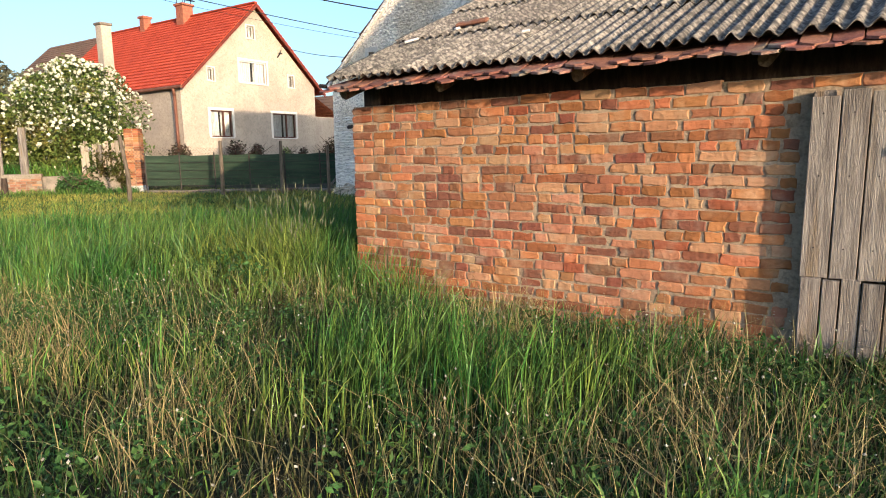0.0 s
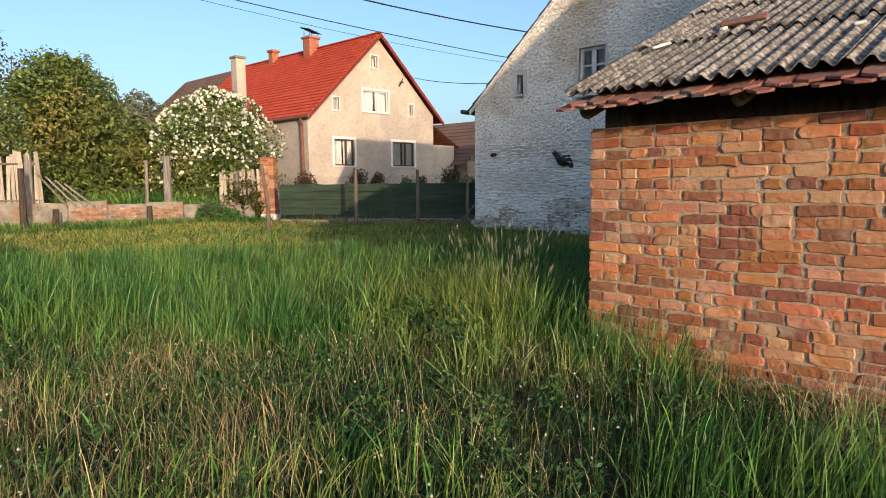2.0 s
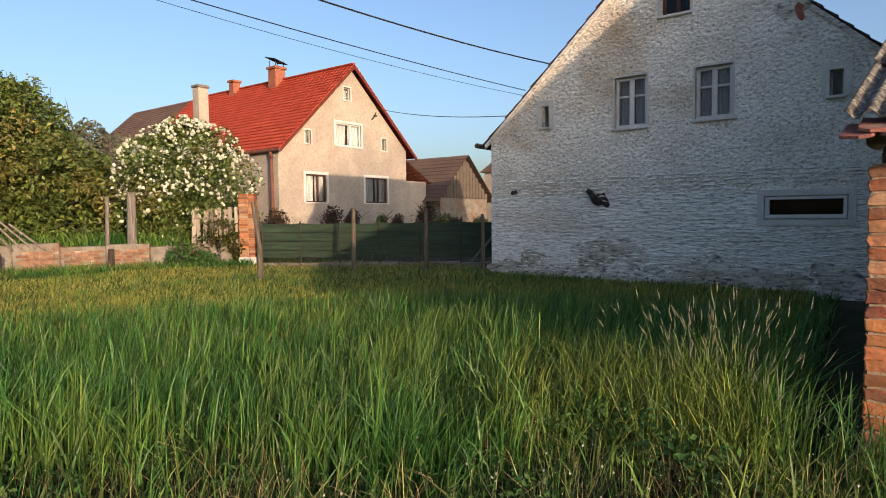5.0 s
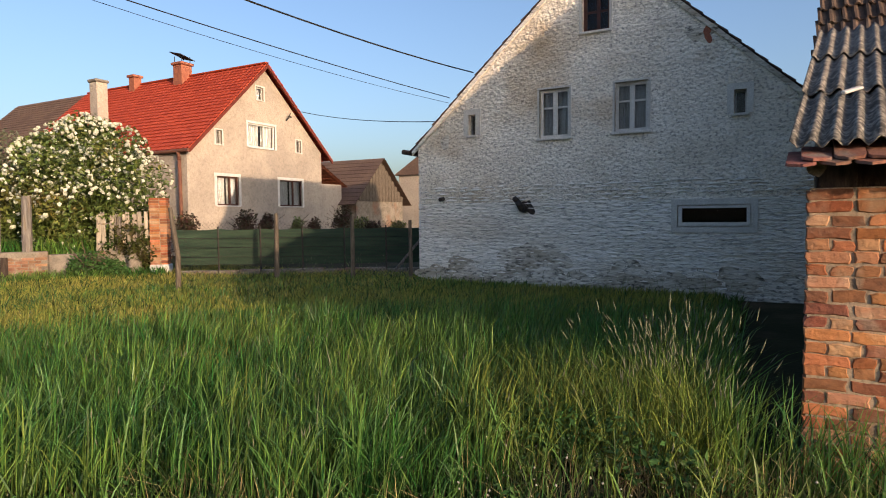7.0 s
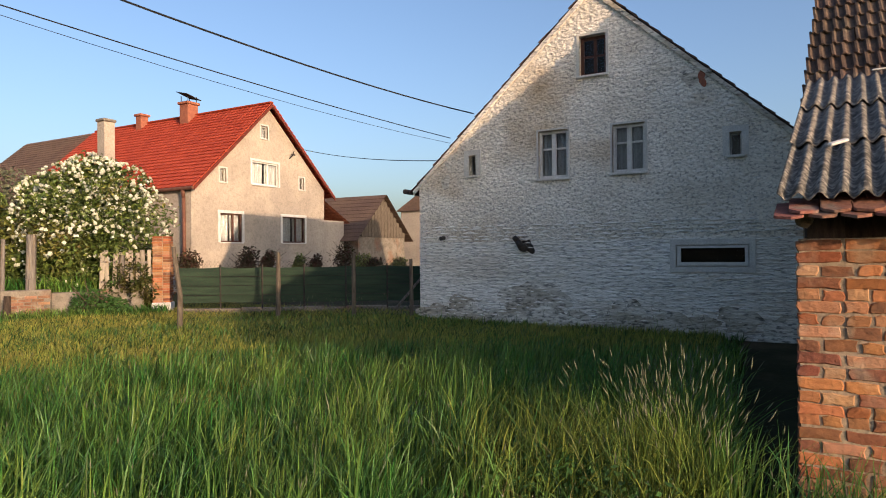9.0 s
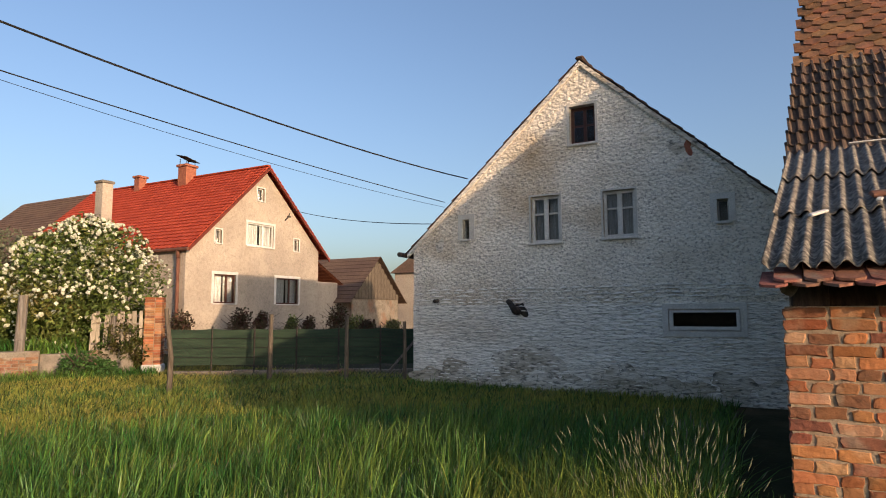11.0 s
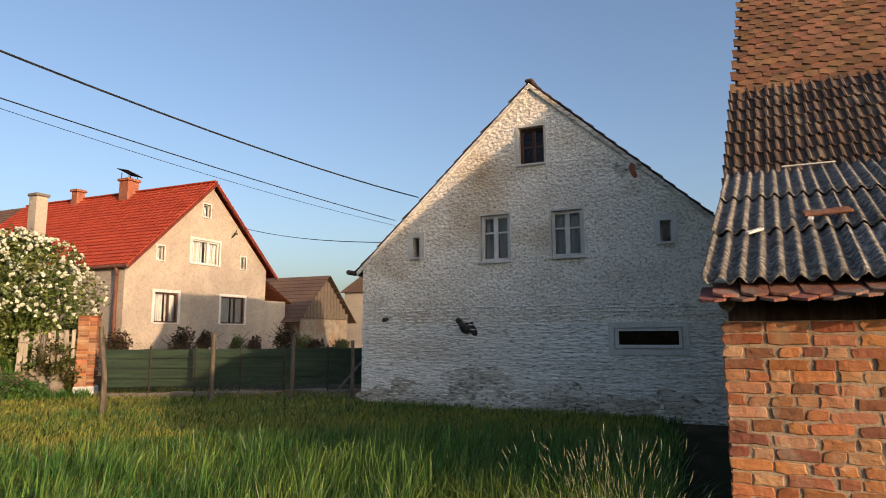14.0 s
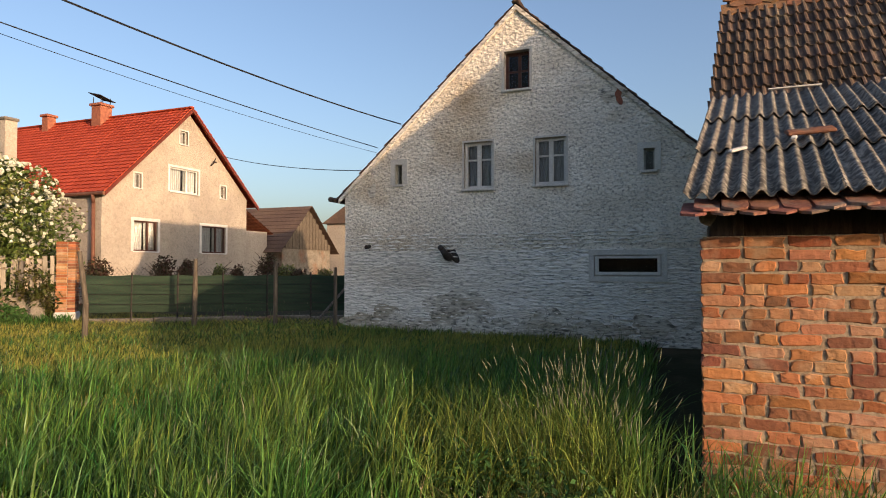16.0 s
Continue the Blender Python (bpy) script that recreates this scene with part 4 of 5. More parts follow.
for s, d in ((5.8, 0.9), (5.1, 0.8), (2.8, 0.8)):
    c = LA + ldir * s + Vector((-ldir.y, ldir.x, 0)) * d
    post("old_post", "short dark rotten post in the grass", c.x, c.y, 0.62 if s < 5.5 else 1.7, 0.08, (0.03, 0.02), DARK_WOOD, group="rotten posts")

# ---- shrubs ----


def leaf_cloud(rnd, blobs, n, size, shell=0.55, flat=0.0):
    """Leaf blades scattered through overlapping ellipsoid clumps. Returns vertices and faces."""
    vs, fs = [], []
    for k in range(n):
        cx, cy, cz, rx, ry, rz_ = blobs[rnd.randrange(len(blobs))]
        d = Vector((rnd.gauss(0, 1), rnd.gauss(0, 1), rnd.gauss(0, 1))).normalized()
        r = (shell + (1 - shell) * rnd.random() ** 0.6) * (1 + 0.32 * noise.noise((d.x * 3 + cx, d.y * 3, d.z * 3 + cz)))
        p = Vector((cx + d.x * rx * r, cy + d.y * ry * r, cz + d.z * rz_ * r))
        e = Euler((rnd.uniform(-1.1, 1.1) + 0.5, rnd.uniform(-1.1, 1.1), rnd.uniform(0, 6.3)))
        s = size * rnd.uniform(0.6, 1.3)
        b = len(vs)
        for q in ((0, -s, 0), (s * 0.5, 0, s * 0.12), (0, s, 0), (-s * 0.5, 0, s * 0.12)):
            vs.append(p + e.to_matrix() @ Vector(q))
        fs += [(b, b + 1, b + 2), (b, b + 2, b + 3)]
    return vs, fs


def pydata(name, vs, fs, mat):
    me = bpy.data.meshes.new(name)
    me.from_pydata([tuple(v) for v in vs], [], fs)
    me.materials.append(mat)
    return me


def shrub(name, label, x, y, blobs, n, size, mat, trunk_h, seed, stems=5, category="shrub", shell=0.55):
    rnd = random.Random(seed)
    ob = thing(name, label, category)
    z = ground_z(x, y)
    bm = bmesh.new()
    for k in range(stems):
        b = blobs[k % len(blobs)]
        a = Vector((x + rnd.uniform(-.2, .2), y + rnd.uniform(-.2, .2), z - 0.05))
        e = Vector((b[0], b[1], b[2] + b[5] * 0.3))
        m = a.lerp(e, 0.5) + Vector((rnd.uniform(-.2, .2), rnd.uniform(-.2, .2), 0.1))
        chain(bm, [a, m, e], [0.07, 0.045, 0.015], 6)
        for _ in range(4):
            t = m.lerp(e, rnd.random())
            tube(bm, t, t + Vector((rnd.uniform(-.6, .6), rnd.uniform(-.6, .6), rnd.uniform(0.1, .6))), 0.02, 0.006, 4)
    part("trunk", bm, BARK, ob)
    vs, fs = leaf_cloud(rnd, blobs, n, size, shell)
    crown = new("crown", pydata("crown", vs, fs, mat))
    crown.parent = ob
    return ob, rnd


def blob_set(cx, cy, z0, z1, r, seed, n=14):
    rnd = random.Random(seed)
    out = []
    for k in range(n):
        u = (k + 0.5) / n
        z = z0 + (z1 - z0) * u
        rr = r * (0.55 + 0.55 * math.sin(math.pi * min(1, u * 0.72 + 0.22)))
        a, d = k * 2.4, rr * 0.6 * rnd.uniform(0.5, 1)
        if u > 0.9:
            d *= 0.4
        out.append((cx + d * math.cos(a), cy + d * math.sin(a), z, rr * rnd.uniform(0.42, .6), rr * rnd.uniform(0.42, .6), rr * rnd.uniform(0.36, .5)))
    return out


# snowball bush in flower
fx, fy = -20.9, 10.2
fb = blob_set(fx, fy, 1.0, 4.0, 1.9, 21, 20)
rnd = random.Random(23)
for k in range(12):
    side = rnd.uniform(-0.6, 2.3)
    fb.append((fx - 0.8 * side + rnd.uniform(-.3, .3), fy - 0.6 * side + rnd.uniform(-.3, .3), rnd.uniform(1.4, 4.1 - 0.45 * max(0, side)), rnd.uniform(.35, .8), rnd.uniform(.35, .8), rnd.uniform(.3, .65)))
ob, rnd = shrub("flowering_shrub", "tall snowball shrub covered in round white blooms", fx, fy, fb, 30000, 0.065, LEAF, 1.0, 22)
bm_v, bm_f = [], []
for k in range(4600):
    b = fb[rnd.randrange(len(fb))]
    d = Vector((rnd.gauss(0, 1), rnd.gauss(0, 1), rnd.gauss(0.45, 1))).normalized()
    if b[2] + d.z * b[5] < 2.2 and rnd.random() < 0.8 or noise.noise((b[0] * 2 + d.x, b[1] * 2 + d.y, b[2] * 2 + d.z)) < -0.15:
        continue
    p = Vector((b[0] + d.x * b[3] * 1.04, b[1] + d.y * b[4] * 1.04, b[2] + d.z * b[5] * 1.04))
    r = rnd.uniform(0.035, 0.066)
    base = len(bm_v)
    pts = [(0, 0, 1), (0, 0, -.8)] + [(math.cos(i * 1.2566), math.sin(i * 1.2566), 0.35 * (-1) ** i) for i in range(5)]
    e = Euler((rnd.uniform(0, 6), rnd.uniform(0, 6), 0)).to_matrix()
    bm_v += [p + e @ (Vector(q) * r * rnd.uniform(.85, 1.15)) for q in pts]
    for i in range(5):
        a, c = base + 2 + i, base + 2 + (i + 1) % 5
        bm_f += [(base, a, c), (base + 1, c, a)]
bl = tagged(new("bloom", pydata("bloom", bm_v, bm_f, BLOOM)), "round white flower heads", kind="stuff")
bl.parent = ob
# round green bush and smaller growth
shrub("round_bush", "big rounded dense green bush with a few yellowish leaves", -24.5, 6.95, blob_set(-24.5, 6.95, 1.3, 4.95, 2.3, 31, 22), 36000, 0.075, LEAF, 1, 32, shell=0.6)
shoots = bmesh.new()
for k in range(26):
    a, b = -24.5 + random.uniform(-1.3, 1.3), 6.95 + random.uniform(-1.3, 1.3)
    z = 5.2 - 0.35 * math.hypot(a + 24.5, b - 6.95)
    tube(shoots, (a, b, z - 0.5), (a + random.uniform(-.15, .15), b + random.uniform(-.15, .15), z + random.uniform(0.25, 0.6)), 0.012, 0.004, 4)
shoot = part("shoot", shoots, BARK, bpy.data.objects["round_bush"])
v_, f_ = leaf_cloud(random.Random(7), [(-24.5 + 0.4 * math.cos(k), 6.95 + 0.7 * math.sin(k * 1.7), 5.3 + 0.1 * math.sin(k * 3), .35, .35, .4) for k in range(9)], 700, 0.07, 0.1)
part_leaves = new("top_leaves", pydata("top_leaves", v_, f_, LEAF))
part_leaves.parent = bpy.data.objects["round_bush"]
shrub("round_bush", "green bush behind the fence, partly hidden", -23.6, 8.7, blob_set(-23.6, 8.7, 0.9, 3.3, 1.35, 33, 9), 7000, 0.085, LEAF, 1, 34)
shrub("round_bush", "dark green bush beyond the picket fence", -26.0, 3.2, blob_set(-26.0, 3.2, 0.9, 3.2, 1.6, 35, 10), 8000, 0.09, IVY, 1, 36)
shrub("climbing_ivy", "reddish-green creeper tangled over fence and pillar", -18.9, 10.3, [(-18.95, 10.0, 1.2, .42, .4, .55), (-18.75, 10.3, 0.85, .35, .35, .4), (-19.2, 9.8, 0.9, .45, .4, .45)], 2600, 0.05, IVY, 0, 37, 3)
shrub("low_shrub", "small dense shrub against the low wall", -18.9, 8.9, [(-18.9, 8.9, 0.55, .5, .45, .4), (-18.5, 9.2, 0.45, .35, .35, .3)], 2400, 0.045, WEED, 0, 38, 3)
for k, (x, y, h, r) in enumerate(((-23.2, 17.9, 2.15, 0.55), (-23.2, 19.0, 2.0, 0.4), (-22.8, 20.4, 1.8, .3), (-22.7, 21.4, 1.75, 0.35), (-22.5, 23.2, 2.3, 0.6), (-22.2, 24.2, 1.8, .6), (-21.0, 23.5, 1.6, .5), (-23.6, 15.4, 2.0, .6), (-19.5, 23.2, 1.6, .45))):
    shrub("rose_bush", "dark reddish rose bush along the house wall", x, y, [(x, y, h * 0.45, r * 1.25, r * 1.25, h * 0.36), (x + .15, y, h * 0.75, r * .8, r * .8, h * 0.22), (x - .2, y + .2, h * .6, r * .7, r * .7, h * .25)], 1300, 0.06, ROSE if k % 3 != 2 else LEAF, 0, 50 + k, 4, shell=0.2)
shrub("hedge_tree", "hazy brownish tree behind the garden bushes", -29.6, 11.4, blob_set(-29.6, 11.4, 1.2, 4.9, 2.0, 39, 14), 9000, 0.09, SEED, 1, 40, category="tree")
shrub("twiggy_tree", "thin reddish tree at the garden's far edge", -29.5, 6.2, blob_set(-29.5, 6.2, 2.0, 6.8, 1.9, 41, 14), 2600, 0.07, ROSE, 1, 42, 14, category="tree", shell=0.1)
# far wooded rise closing the distance
for k, (xa, ya, xb, yb) in enumerate(((-120, -60, -110, 40), (-110, 40, -60, 110), (-60, 110, 60, 120))):
    rnd = random.Random(80 + k)
    vs, fs = leaf_cloud(rnd, [(xa + (xb - xa) * u / 12 + rnd.uniform(-4, 4), ya + (yb - ya) * u / 12 + rnd.uniform(-4, 4), 2, 9, 9, rnd.uniform(2.5, 5)) for u in range(13)], 5000, 0.9, 0.7)
    tagged(new("far_woods", pydata("far_woods", vs, fs, FAR_WOOD)), "hazy line of far trees on the horizon", "trees", kind="stuff")

# ---- overhead cables ----


def cable(label, a, b, sag, r, parts=24):
    bm = bmesh.new()
    a, b = Vector(a), Vector(b)
    pts = []
    for i in range(parts + 1):
        u = i / parts
        p = a.lerp(b, u)
        p.z -= sag * 4 * u * (1 - u)
        pts.append(p)
    rings = []
    for p in pts:
        rings.append([bm.verts.new(p + Vector((r * math.cos(k * 1.2566), 0, r * math.sin(k * 1.2566)))) for k in range(5)])
    for ra, rb in zip(rings, rings[1:]):
        for k in range(5):
            bm.faces.new((ra[k], ra[(k + 1) % 5], rb[(k + 1) % 5], rb[k]))
    return top("overhead_cable", bm, CABLE, label, "cable", group="overhead cables")


cable("thick black overhead cable crossing to the grey house", (-11.25, 14.0, 5.2), (-13.96, -8.0, 6.88), 0.69, 0.016)
cable("black overhead cable crossing to the grey house", (-11.86, 13.9, 4.63), (-15.31, -8.0, 6.24), 0.33, 0.01)
cable("thin overhead wire below the other cables", (-11.87, 13.9, 4.5), (-16.07, -8.0, 7.0), 0.6, 0.005)
cable("overhead cable from the red-roofed house gable", (-24.24, 21.9, 6.63), (-11.65, 14.9, 4.19), 0.23, 0.013)

# ---- meadow ----


def blade_mesh(name, x, y, h, w, lean, az, mat, curl=0.6, z=None):
    """Tapered bent blades: five vertices and two quads' worth of faces each, as one mesh."""
    n = len(x)
    if z is None:
        z = np.array([ground_z(a, b) for a, b in zip(x, y)])
    face = np.random.uniform(0, 2 * np.pi, n)
    fxv, fyv = np.cos(face) * w / 2, np.sin(face) * w / 2
    lx, ly = np.cos(az) * lean * h, np.sin(az) * lean * h
    co = np.empty((n, 7, 3), np.float32)
    for k, (u, wd) in enumerate(((0.0, 1.0), (0.4, 0.9), (0.75, 0.6))):
        px, py, pz = x + lx * u ** 2, y + ly * u ** 2, z + h * (u - curl * lean * u ** 3 * 0.5)
        co[:, 2 * k] = np.stack([px - fxv * wd, py - fyv * wd, pz], 1)
        co[:, 2 * k + 1] = np.stack([px + fxv * wd, py + fyv * wd, pz], 1)
    co[:, 6] = np.stack([x + lx, y + ly, z + h * (1 - curl * lean * 0.5)], 1)
    base = (np.arange(n) * 7)[:, None]
    loops = (base + np.array([0, 1, 3, 2, 2, 3, 5, 4, 4, 5, 6])).ravel()
    starts = ((np.arange(n) * 11)[:, None] + np.array([0, 4, 8])).ravel()
    me = bpy.data.meshes.new(name)
    me.vertices.add(n * 7)
    me.vertices.foreach_set("co", co.ravel())
    me.loops.add(n * 11)
    me.loops.foreach_set("vertex_index", loops.astype(np.int32))
    me.polygons.add(n * 3)
    me.polygons.foreach_set("loop_start", starts.astype(np.int32))
    me.update(calc_edges=True)
    me.materials.append(mat)
    return me


def scatter(n, x0, x1, y0, y1, keep):
    """Random places in a rectangle of the plan, thinned by keep(x, y) in 0..1, off the buildings."""
    x, y = np.random.uniform(x0, x1, n), np.random.uniform(y0, y1, n)
    k = np.array([keep(a, b) for a, b in zip(x, y)])
    ok = (np.random.uniform(0, 1, n) < k)
    inside = ((x > -4.9 + 0.1 * np.sin(y * 5) - 0.04 * (y - 4.6)) & (y > 4.5)) | ((x > -4.5) & (y > 4.44)) | ((y > 11.8) & (x > -11.62))
    ok &= ~inside
    return x[ok], y[ok]


def patch(x, y, s, o):
    return noise.noise((x * s + o, y * s - o, o * 0.7))


def lush(x, y):
    """How tall and green the meadow is: lush beyond the slanting edge of the trodden ground, and in one patch before the shed."""
    far = smooth01(-0.577 * x + 0.817 * y + 0.8 * patch(x, y, 0.9, 2.0), 5.3, 6.5)
    clump = 1 - smooth01(math.hypot((x + 2.3) / 1.3, (y - 2.7) / 0.75) + 0.4 * patch(x, y, 1.6, 7.0), 0.55, 1.0)
    tuft = smooth01(patch(x, y, 1.3, 4.0), 0.2, 0.45)
    return max(far, 0.95 * clump, 0.5 * tuft)


def near(x, y):
    """Thins the meadow with distance from the walked strip."""
    d = math.hypot(x + 3.2, y + 0.2)
    return min(1.0, (5.0 / max(d, 1.0)) ** 1.2)


# tall green grass
x, y = scatter(360000, -22, 4, -6, 12.6, lambda a, b: near(a, b) * (0.26 + 0.74 * lush(a, b)) * (0.5 + 0.5 * smooth01(patch(a, b, 2.6, 1.5), -0.2, 0.2)))
lu = np.array([lush(a, b) for a, b in zip(x, y)])
d = np.hypot(x + 3.2, y + 0.2)
edge = np.array([(1 - 0.74 * smooth01(math.hypot(a + 4.4, b), 8.0, 11.3)) * (1 + 0.45 * patch(a, b, 1.9, 5.0)) for a, b in zip(x, y)])
h = np.random.uniform(0.45, 1.08, len(x)) * (0.24 + 0.36 * lu) * edge
w = np.random.uniform(0.004, 0.011, len(x)) * np.clip(d / 4.5, 1, 2.8)
wind = np.random.normal(0.7, 1.3, len(x))
meadow = new("meadow_grass", blade_mesh("meadow_grass", x, y, h, w, np.random.uniform(0.03, 0.6, len(x)), wind, GRASS))
tagged(meadow, "tall lush green meadow grass, bent and uneven", "grass", kind="stuff")

# broad drooping leaves standing in tillers
cx, cy = scatter(21000, -16, 1, -4, 11.5, lambda a, b: near(a, b) * (0.03 + 0.97 * smooth01(-0.577 * a + 0.817 * b + 0.8 * patch(a, b, 0.9, 2.0), 5.5, 6.8)))
x = np.repeat(cx, 5) + np.random.normal(0, 0.025, len(cx) * 5)
y = np.repeat(cy, 5) + np.random.normal(0, 0.025, len(cx) * 5)
ok = ~((x > -4.6) & (y > 4.35))
x, y = x[ok], y[ok]
d = np.hypot(x + 3.2, y + 0.2)
grow = np.array([(0.55 + 0.45 * lush(a, b)) * (1 - 0.6 * smooth01(math.hypot(a + 4.4, b), 8.0, 11.0)) * (1 + 0.4 * patch(a, b, 1.9, 5.0)) for a, b in zip(x, y)])
tagged(new("broad_grass", blade_mesh("broad_grass", x, y, np.random.uniform(0.32, 0.66, len(x)) * grow, np.random.uniform(0.008, 0.015, len(x)), np.random.uniform(0.08, 0.7, len(x)), np.random.uniform(0, 6.3, len(x)), BROAD_GRASS, 0.9)), "broad drooping blue-green grass leaves standing in tillers", "grass", kind="stuff")

# yellower, thinner grass towards the yard; the low sun's warmth is in its colour
x, y = scatter(90000, -19, -5.4, 3.5, 12.6, lambda a, b: smooth01(math.hypot(a + 4.4, b) + 1.5 * patch(a, b, 0.5, 6.0), 5.2, 8.8))
d = np.hypot(x + 3.2, y + 0.2)
h = np.random.uniform(0.22, 0.5, len(x)) * np.clip(1.5 - 0.085 * d, 0.4, 1)
tagged(new("pale_grass", blade_mesh("pale_grass", x, y, h, np.random.uniform(0.004, 0.009, len(x)) * np.clip(d / 6, 1, 2), np.random.uniform(0.05, 0.5, len(x)), np.random.normal(0.7, 1.3, len(x)), SUNLIT_GRASS)), "yellowish grass towards the yard, sunlit tone put into its colour", "grass", kind="stuff")

# low matted growth everywhere
x, y = scatter(290000, -22, 4, -6, 12.8, lambda a, b: near(a, b))
d = np.hypot(x + 3.2, y + 0.2)
h = np.random.uniform(0.06, 0.26, len(x))
w = np.random.uniform(0.005, 0.012, len(x)) * np.clip(d / 5, 1, 2.6)
tagged(new("low_grass", blade_mesh("low_grass", x, y, h, w, np.random.uniform(0.2, 1.1, len(x)), np.random.uniform(0, 6.3, len(x)), LOW_GRASS)), "short dull green undergrowth between the tall grass", "grass", kind="stuff")

# dry straw in patches
x, y = scatter(190000, -13, 4, -5, 9, lambda a, b: near(a, b) * (0.1 + 0.9 * smooth01(patch(a, b, 1.1, 9.0), 0.0, 0.3)) * (1 - 0.97 * lush(a, b)))
h = np.random.uniform(0.1, 0.52, len(x)) ** 1.15
w = np.random.uniform(0.0025, 0.0055, len(x))
tagged(new("dry_straw", blade_mesh("dry_straw", x, y, h, w, np.random.uniform(0.05, 1.2, len(x)), np.random.uniform(0, 6.3, len(x)), STRAW)), "pale dry straw stalks from last year", "grass", kind="stuff")

# seeding stalks with pale heads: thin stems topped by spindles
def seeding(name, x, y, h, head, radius, stem_mat, head_mat, label, lean=0.3):
    az = np.random.uniform(0, 6.3, len(x))
    ln = np.random.uniform(0.02, lean, len(x))
    z = np.array([ground_z(a, b) for a, b in zip(x, y)])
    ob = tagged(new(name, blade_mesh(name, x, y, h, np.full(len(x), 0.004), ln, az, stem_mat, z=z)), label, "grass", kind="stuff")
    tx, ty, tz = x + np.cos(az) * ln * h, y + np.sin(az) * ln * h, z + h * (1 - 0.3 * ln)
    vs, fs = [], []
    for i in range(len(x)):
        b = len(vs)
        p = Vector((tx[i], ty[i], tz[i] - head * 0.3))
        ax = Vector((math.cos(az[i]) * ln[i] * 1.5, math.sin(az[i]) * ln[i] * 1.5, 1)).normalized() * head
        for u, r in ((0, 0), (0.45, 1), (1, 0)):
            if r:
                vs += [p + ax * u + Vector((math.cos(k * 1.5708), math.sin(k * 1.5708), 0)) * radius for k in range(4)]
            else:
                vs.append(p + ax * u)
        for k in range(4):
            c, e = b + 1 + k, b + 1 + (k + 1) % 4
            fs += [(b, e, c), (b + 5, c, e)]
    hd = new("seed_heads", pydata("seed_heads", vs, fs, head_mat))
    hd.parent = ob
    tagged(hd, "pale seed heads", kind="stuff")
    return ob


x, y = scatter(420, -5.5, -4.8, 3.9, 5.2, lambda a, b: 0.5)
seeding("tall_grass_tuft", x, y, np.random.uniform(0.6, 1.08, len(x)), 0.1, 0.0055, GRASS, SEED, "tall tuft of seeding grass by the shed corner", 0.55)
x, y = scatter(2600, -6.2, -4.85, 4.0, 6.2, lambda a, b: 0.7)
tagged(new("arching_grass", blade_mesh("arching_grass", x, y, np.random.uniform(0.4, 0.85, len(x)), np.random.uniform(0.006, 0.011, len(x)), np.random.uniform(0.1, 0.8, len(x)), np.random.uniform(0, 6.3, len(x)), GRASS)), "tall arching grass leaves by the shed corner", "grass", kind="stuff")
xs_, ys_ = [], []
for k in range(900):
    c = LA + ldir * random.uniform(1.0, 5.4) + Vector((ldir.y, -ldir.x, 0)) * random.uniform(0.15, 0.7)
    xs_.append(c.x)
    ys_.append(c.y)
n_ = len(xs_)
tagged(new("iris_leaves", blade_mesh("iris_leaves", np.array(xs_), np.array(ys_), np.random.uniform(0.3, 0.62, n_), np.full(n_, 0.035), np.random.uniform(0.1, 0.8, n_), np.random.uniform(0, 6.3, n_), GRASS, z=np.full(n_, 0.78))), "broad pale green iris leaves above the low wall", "plants", kind="stuff")
xs_, ys_ = [], []
for k in range(5000):
    c = LA + ldir * random.uniform(-0.5, 8.5) + Vector((-ldir.y, ldir.x, 0)) * random.uniform(0.15, 1.2)
    xs_.append(c.x)
    ys_.append(c.y)
n_ = len(xs_)
tagged(new("wall_foot_grass", blade_mesh("wall_foot_grass", np.array(xs_), np.array(ys_), np.random.uniform(0.1, 0.38, n_), np.full(n_, 0.02), np.random.uniform(0.1, 0.7, n_), np.random.uniform(0, 6.3, n_), GRASS)), "uncut grass along the foot of the low wall", "grass", kind="stuff")
x, y = scatter(2400, -14, 1, 2, 11.5, lambda a, b: 0.55 * lush(a, b))
seeding("seeding_grass", x, y, np.random.uniform(0.35, 0.65, len(x)), 0.06, 0.005, GRASS, SEED, "thin seeding grass stalks in the meadow")
x, y = scatter(4200, -8, 2, -2, 6, lambda a, b: near(a, b) * (1 - 0.7 * lush(a, b)))
seeding("weed_stalks", x, y, np.random.uniform(0.12, 0.42, len(x)), 0.008, 0.0042, STRAW, BUD, "thin stalks with tiny whitish seed buttons", 0.5)
x, y = scatter(700, -7.5, 1.5, -1.5, 5.4, lambda a, b: 0.8 * (1 - 0.6 * lush(a, b)))
seeding("dandelion_stalks", x, y, np.random.uniform(0.22, 0.42, len(x)), 0.018, 0.008, SEED, BUD, "pale bare dandelion stalks gone to seed", 0.5)

# broad weeds: many small leaves near the ground
rnd = random.Random(91)
vs, fs = [], []
for k in range(1900):
    a, b = rnd.uniform(-10, 1.5), rnd.uniform(-1.5, 7.5)
    if (a > -4.75 and b > 4.25) or rnd.random() < 0.85 * lush(a, b):
        continue
    v, f = leaf_cloud(rnd, [(a, b, ground_z(a, b) + 0.13, 0.12, 0.12, 0.13)], 34, 0.02, 0.2)
    o = len(vs)
    vs += v
    fs += [tuple(i + o for i in q) for q in f]
tagged(new("broad_weeds", pydata("broad_weeds", vs, fs, WEED)), "low broad-leaved weeds among the grass", "weeds", kind="stuff")
vs, fs = leaf_cloud(rnd, [(-6.4 + 0.11 * k, 4.4 + 0.75 * math.sin(k * 2.0), 0.2, .3, .3, .24) for k in range(14)], 2600, 0.026, 0.1)
tagged(new("nettles", pydata("nettles", vs, fs, WEED)), "dark patch of nettles beside the shed", "weeds", kind="stuff")

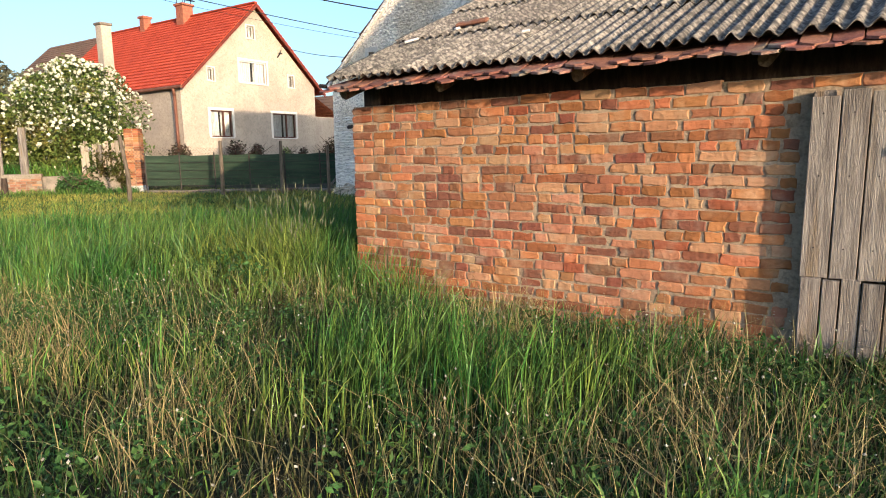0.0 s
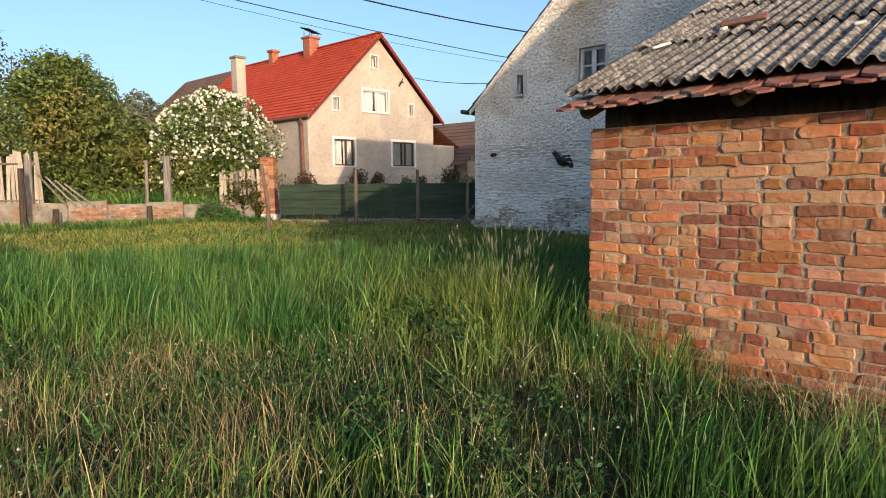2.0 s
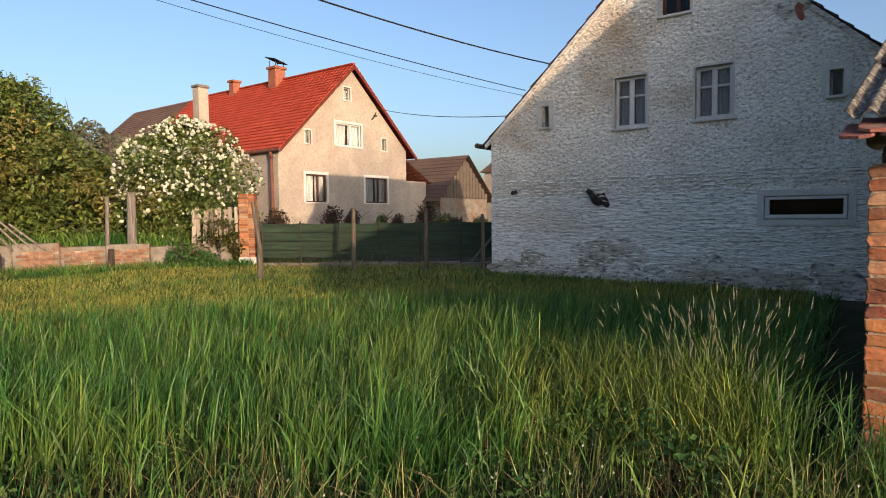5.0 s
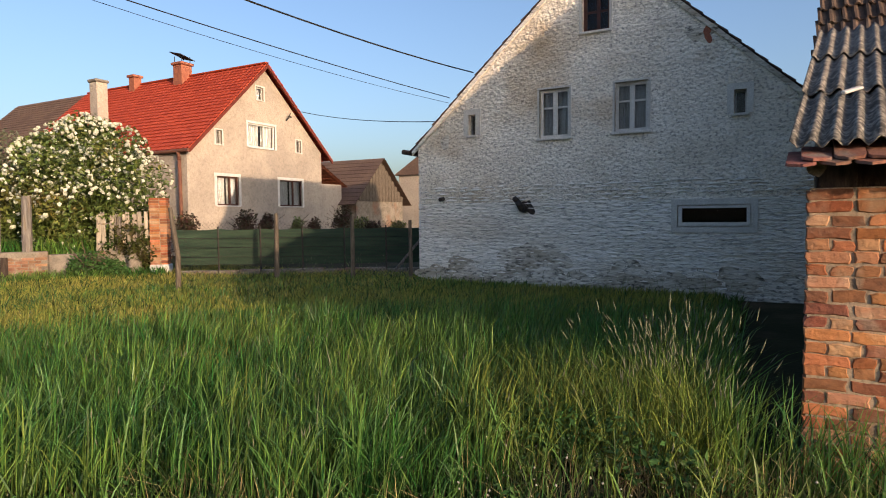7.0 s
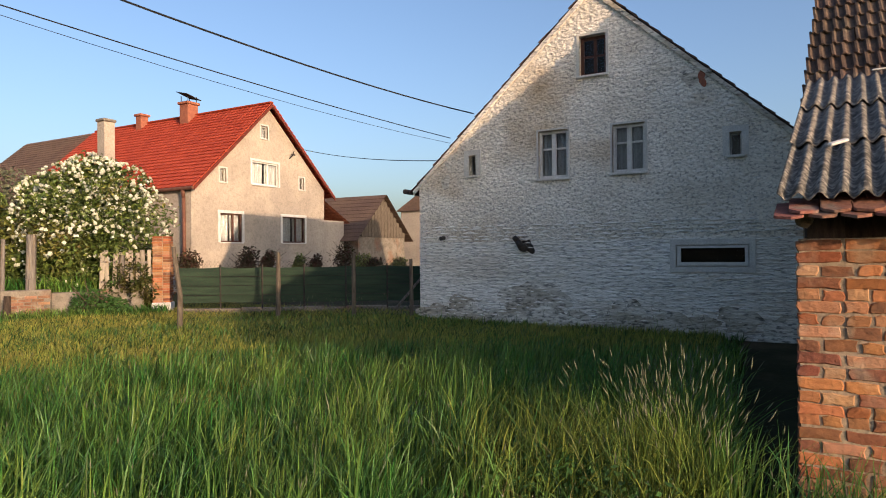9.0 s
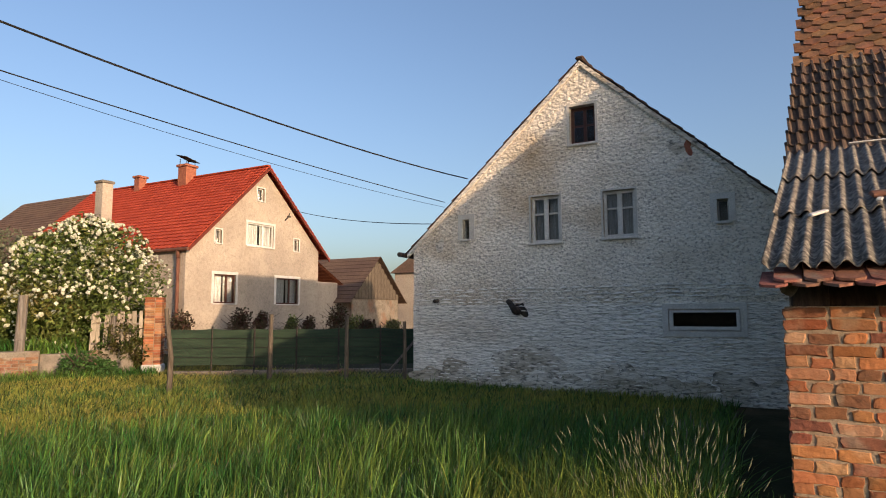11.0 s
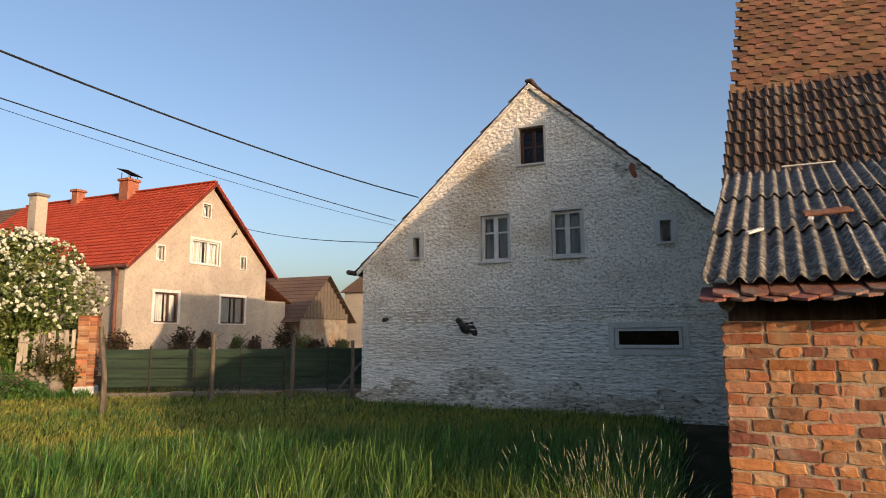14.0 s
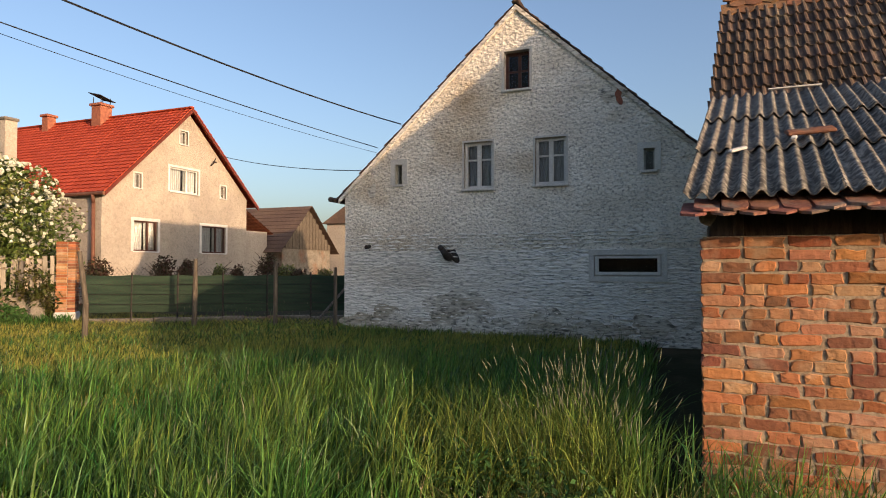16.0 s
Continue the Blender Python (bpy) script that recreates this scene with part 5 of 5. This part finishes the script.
# ---- bricks of the shed front ----


def brick_mesh(seed, ln, mat):
    """A worn brick, its face roughened and its edges knocked off."""
    rnd = random.Random(seed)
    bm = bmesh.new()
    h = rnd.uniform(0.063, 0.073)
    out, c = [], 0.007
    for px, pz in ((0, 0), (0.33, -.02), (0.7, -.02), (1, 0), (1.01, 0.5), (1, 1), (0.66, 1.02), (0.3, 1.02), (0, 1), (-0.01, 0.5)):
        out.append((px * ln + rnd.uniform(-.008, .008), pz * h + rnd.uniform(-.006, .006)))
    back = [bm.verts.new((x, 0.1, z)) for x, z in out]
    edge_ = [bm.verts.new((x, 0.004 + rnd.uniform(0, .006), z)) for x, z in out]
    cx, cz = ln / 2, h / 2
    front = [bm.verts.new((x + math.copysign(c, cx - x) * rnd.uniform(0.5, 1.6) if abs(x - cx) > ln * 0.3 else x, -rnd.uniform(0, .004), z + math.copysign(c, cz - z) * rnd.uniform(0.4, 1.2) if abs(z - cz) > h * 0.3 else z)) for x, z in out]
    mid = bm.verts.new((cx + rnd.uniform(-.03, .03), -rnd.uniform(0.001, .005), cz))
    for i in range(10):
        j = (i + 1) % 10
        bm.faces.new((back[i], back[j], edge_[j], edge_[i]))
        bm.faces.new((edge_[i], edge_[j], front[j], front[i]))
        bm.faces.new((front[i], front[j], mid))
    bmesh.ops.recalc_face_normals(bm, faces=bm.faces)
    return bm


LENGTHS = (0.245, 0.12, 0.185)
kit = {ln: [finish("brick", brick_mesh(500 + 10 * j + k, ln, BRICK), BRICK) for k in range(6)] for j, ln in enumerate(LENGTHS)}
rest = bmesh.new()
COURSE = 0.0785
for c in range(23):
    z = WTOP - 0.004 - (c + 1) * COURSE + 0.012
    x = WX0 - 0.004 + (0 if c % 2 else -0.0)
    first = True
    while x < WX1 - 0.3:
        ln = (0.245 if c % 2 else 0.12) if first else random.choices(LENGTHS, (0.34, 0.4, 0.26))[0]
        if c == 0:
            ln = 0.245
        first = False
        fit_in = 1.0
        if x < -0.76 and x + ln > -0.68 and z < 1.72:
            fit_in = (-0.68 - x) / ln
        if not (-0.67 < x + ln * fit_in and x < 0.45 and z < 1.72):
            m = pose(x, WY - 0.0065 + random.uniform(-.004, .004), z + 0.006 * math.sin(x * 2.1 + c * 0.7) + random.uniform(-.005, .005), 0, random.uniform(-1.5, 1.5), random.uniform(-.9, .9)) @ Matrix.Diagonal((random.uniform(0.9, 1.0) * fit_in, 1, 1, 1))
            if x < -2.65 and c < 23 and c > 1 or x < -3.4:
                ob = new("brick", kit[ln][random.randrange(6)])
                ob.parent = front_wall
                ob.matrix_world = m
            elif x < 2.0:
                src = brick_mesh(random.randrange(9999), ln, BRICK_I)
                src.transform(m)
                tmp = bpy.data.meshes.new("tmp")
                src.to_mesh(tmp)
                src.free()
                rest.from_mesh(tmp)
                bpy.data.meshes.remove(tmp)
        x += ln + random.uniform(0.004, 0.018)
tagged(part("bricks_rest", rest, BRICK_I, shed), kind="stuff")
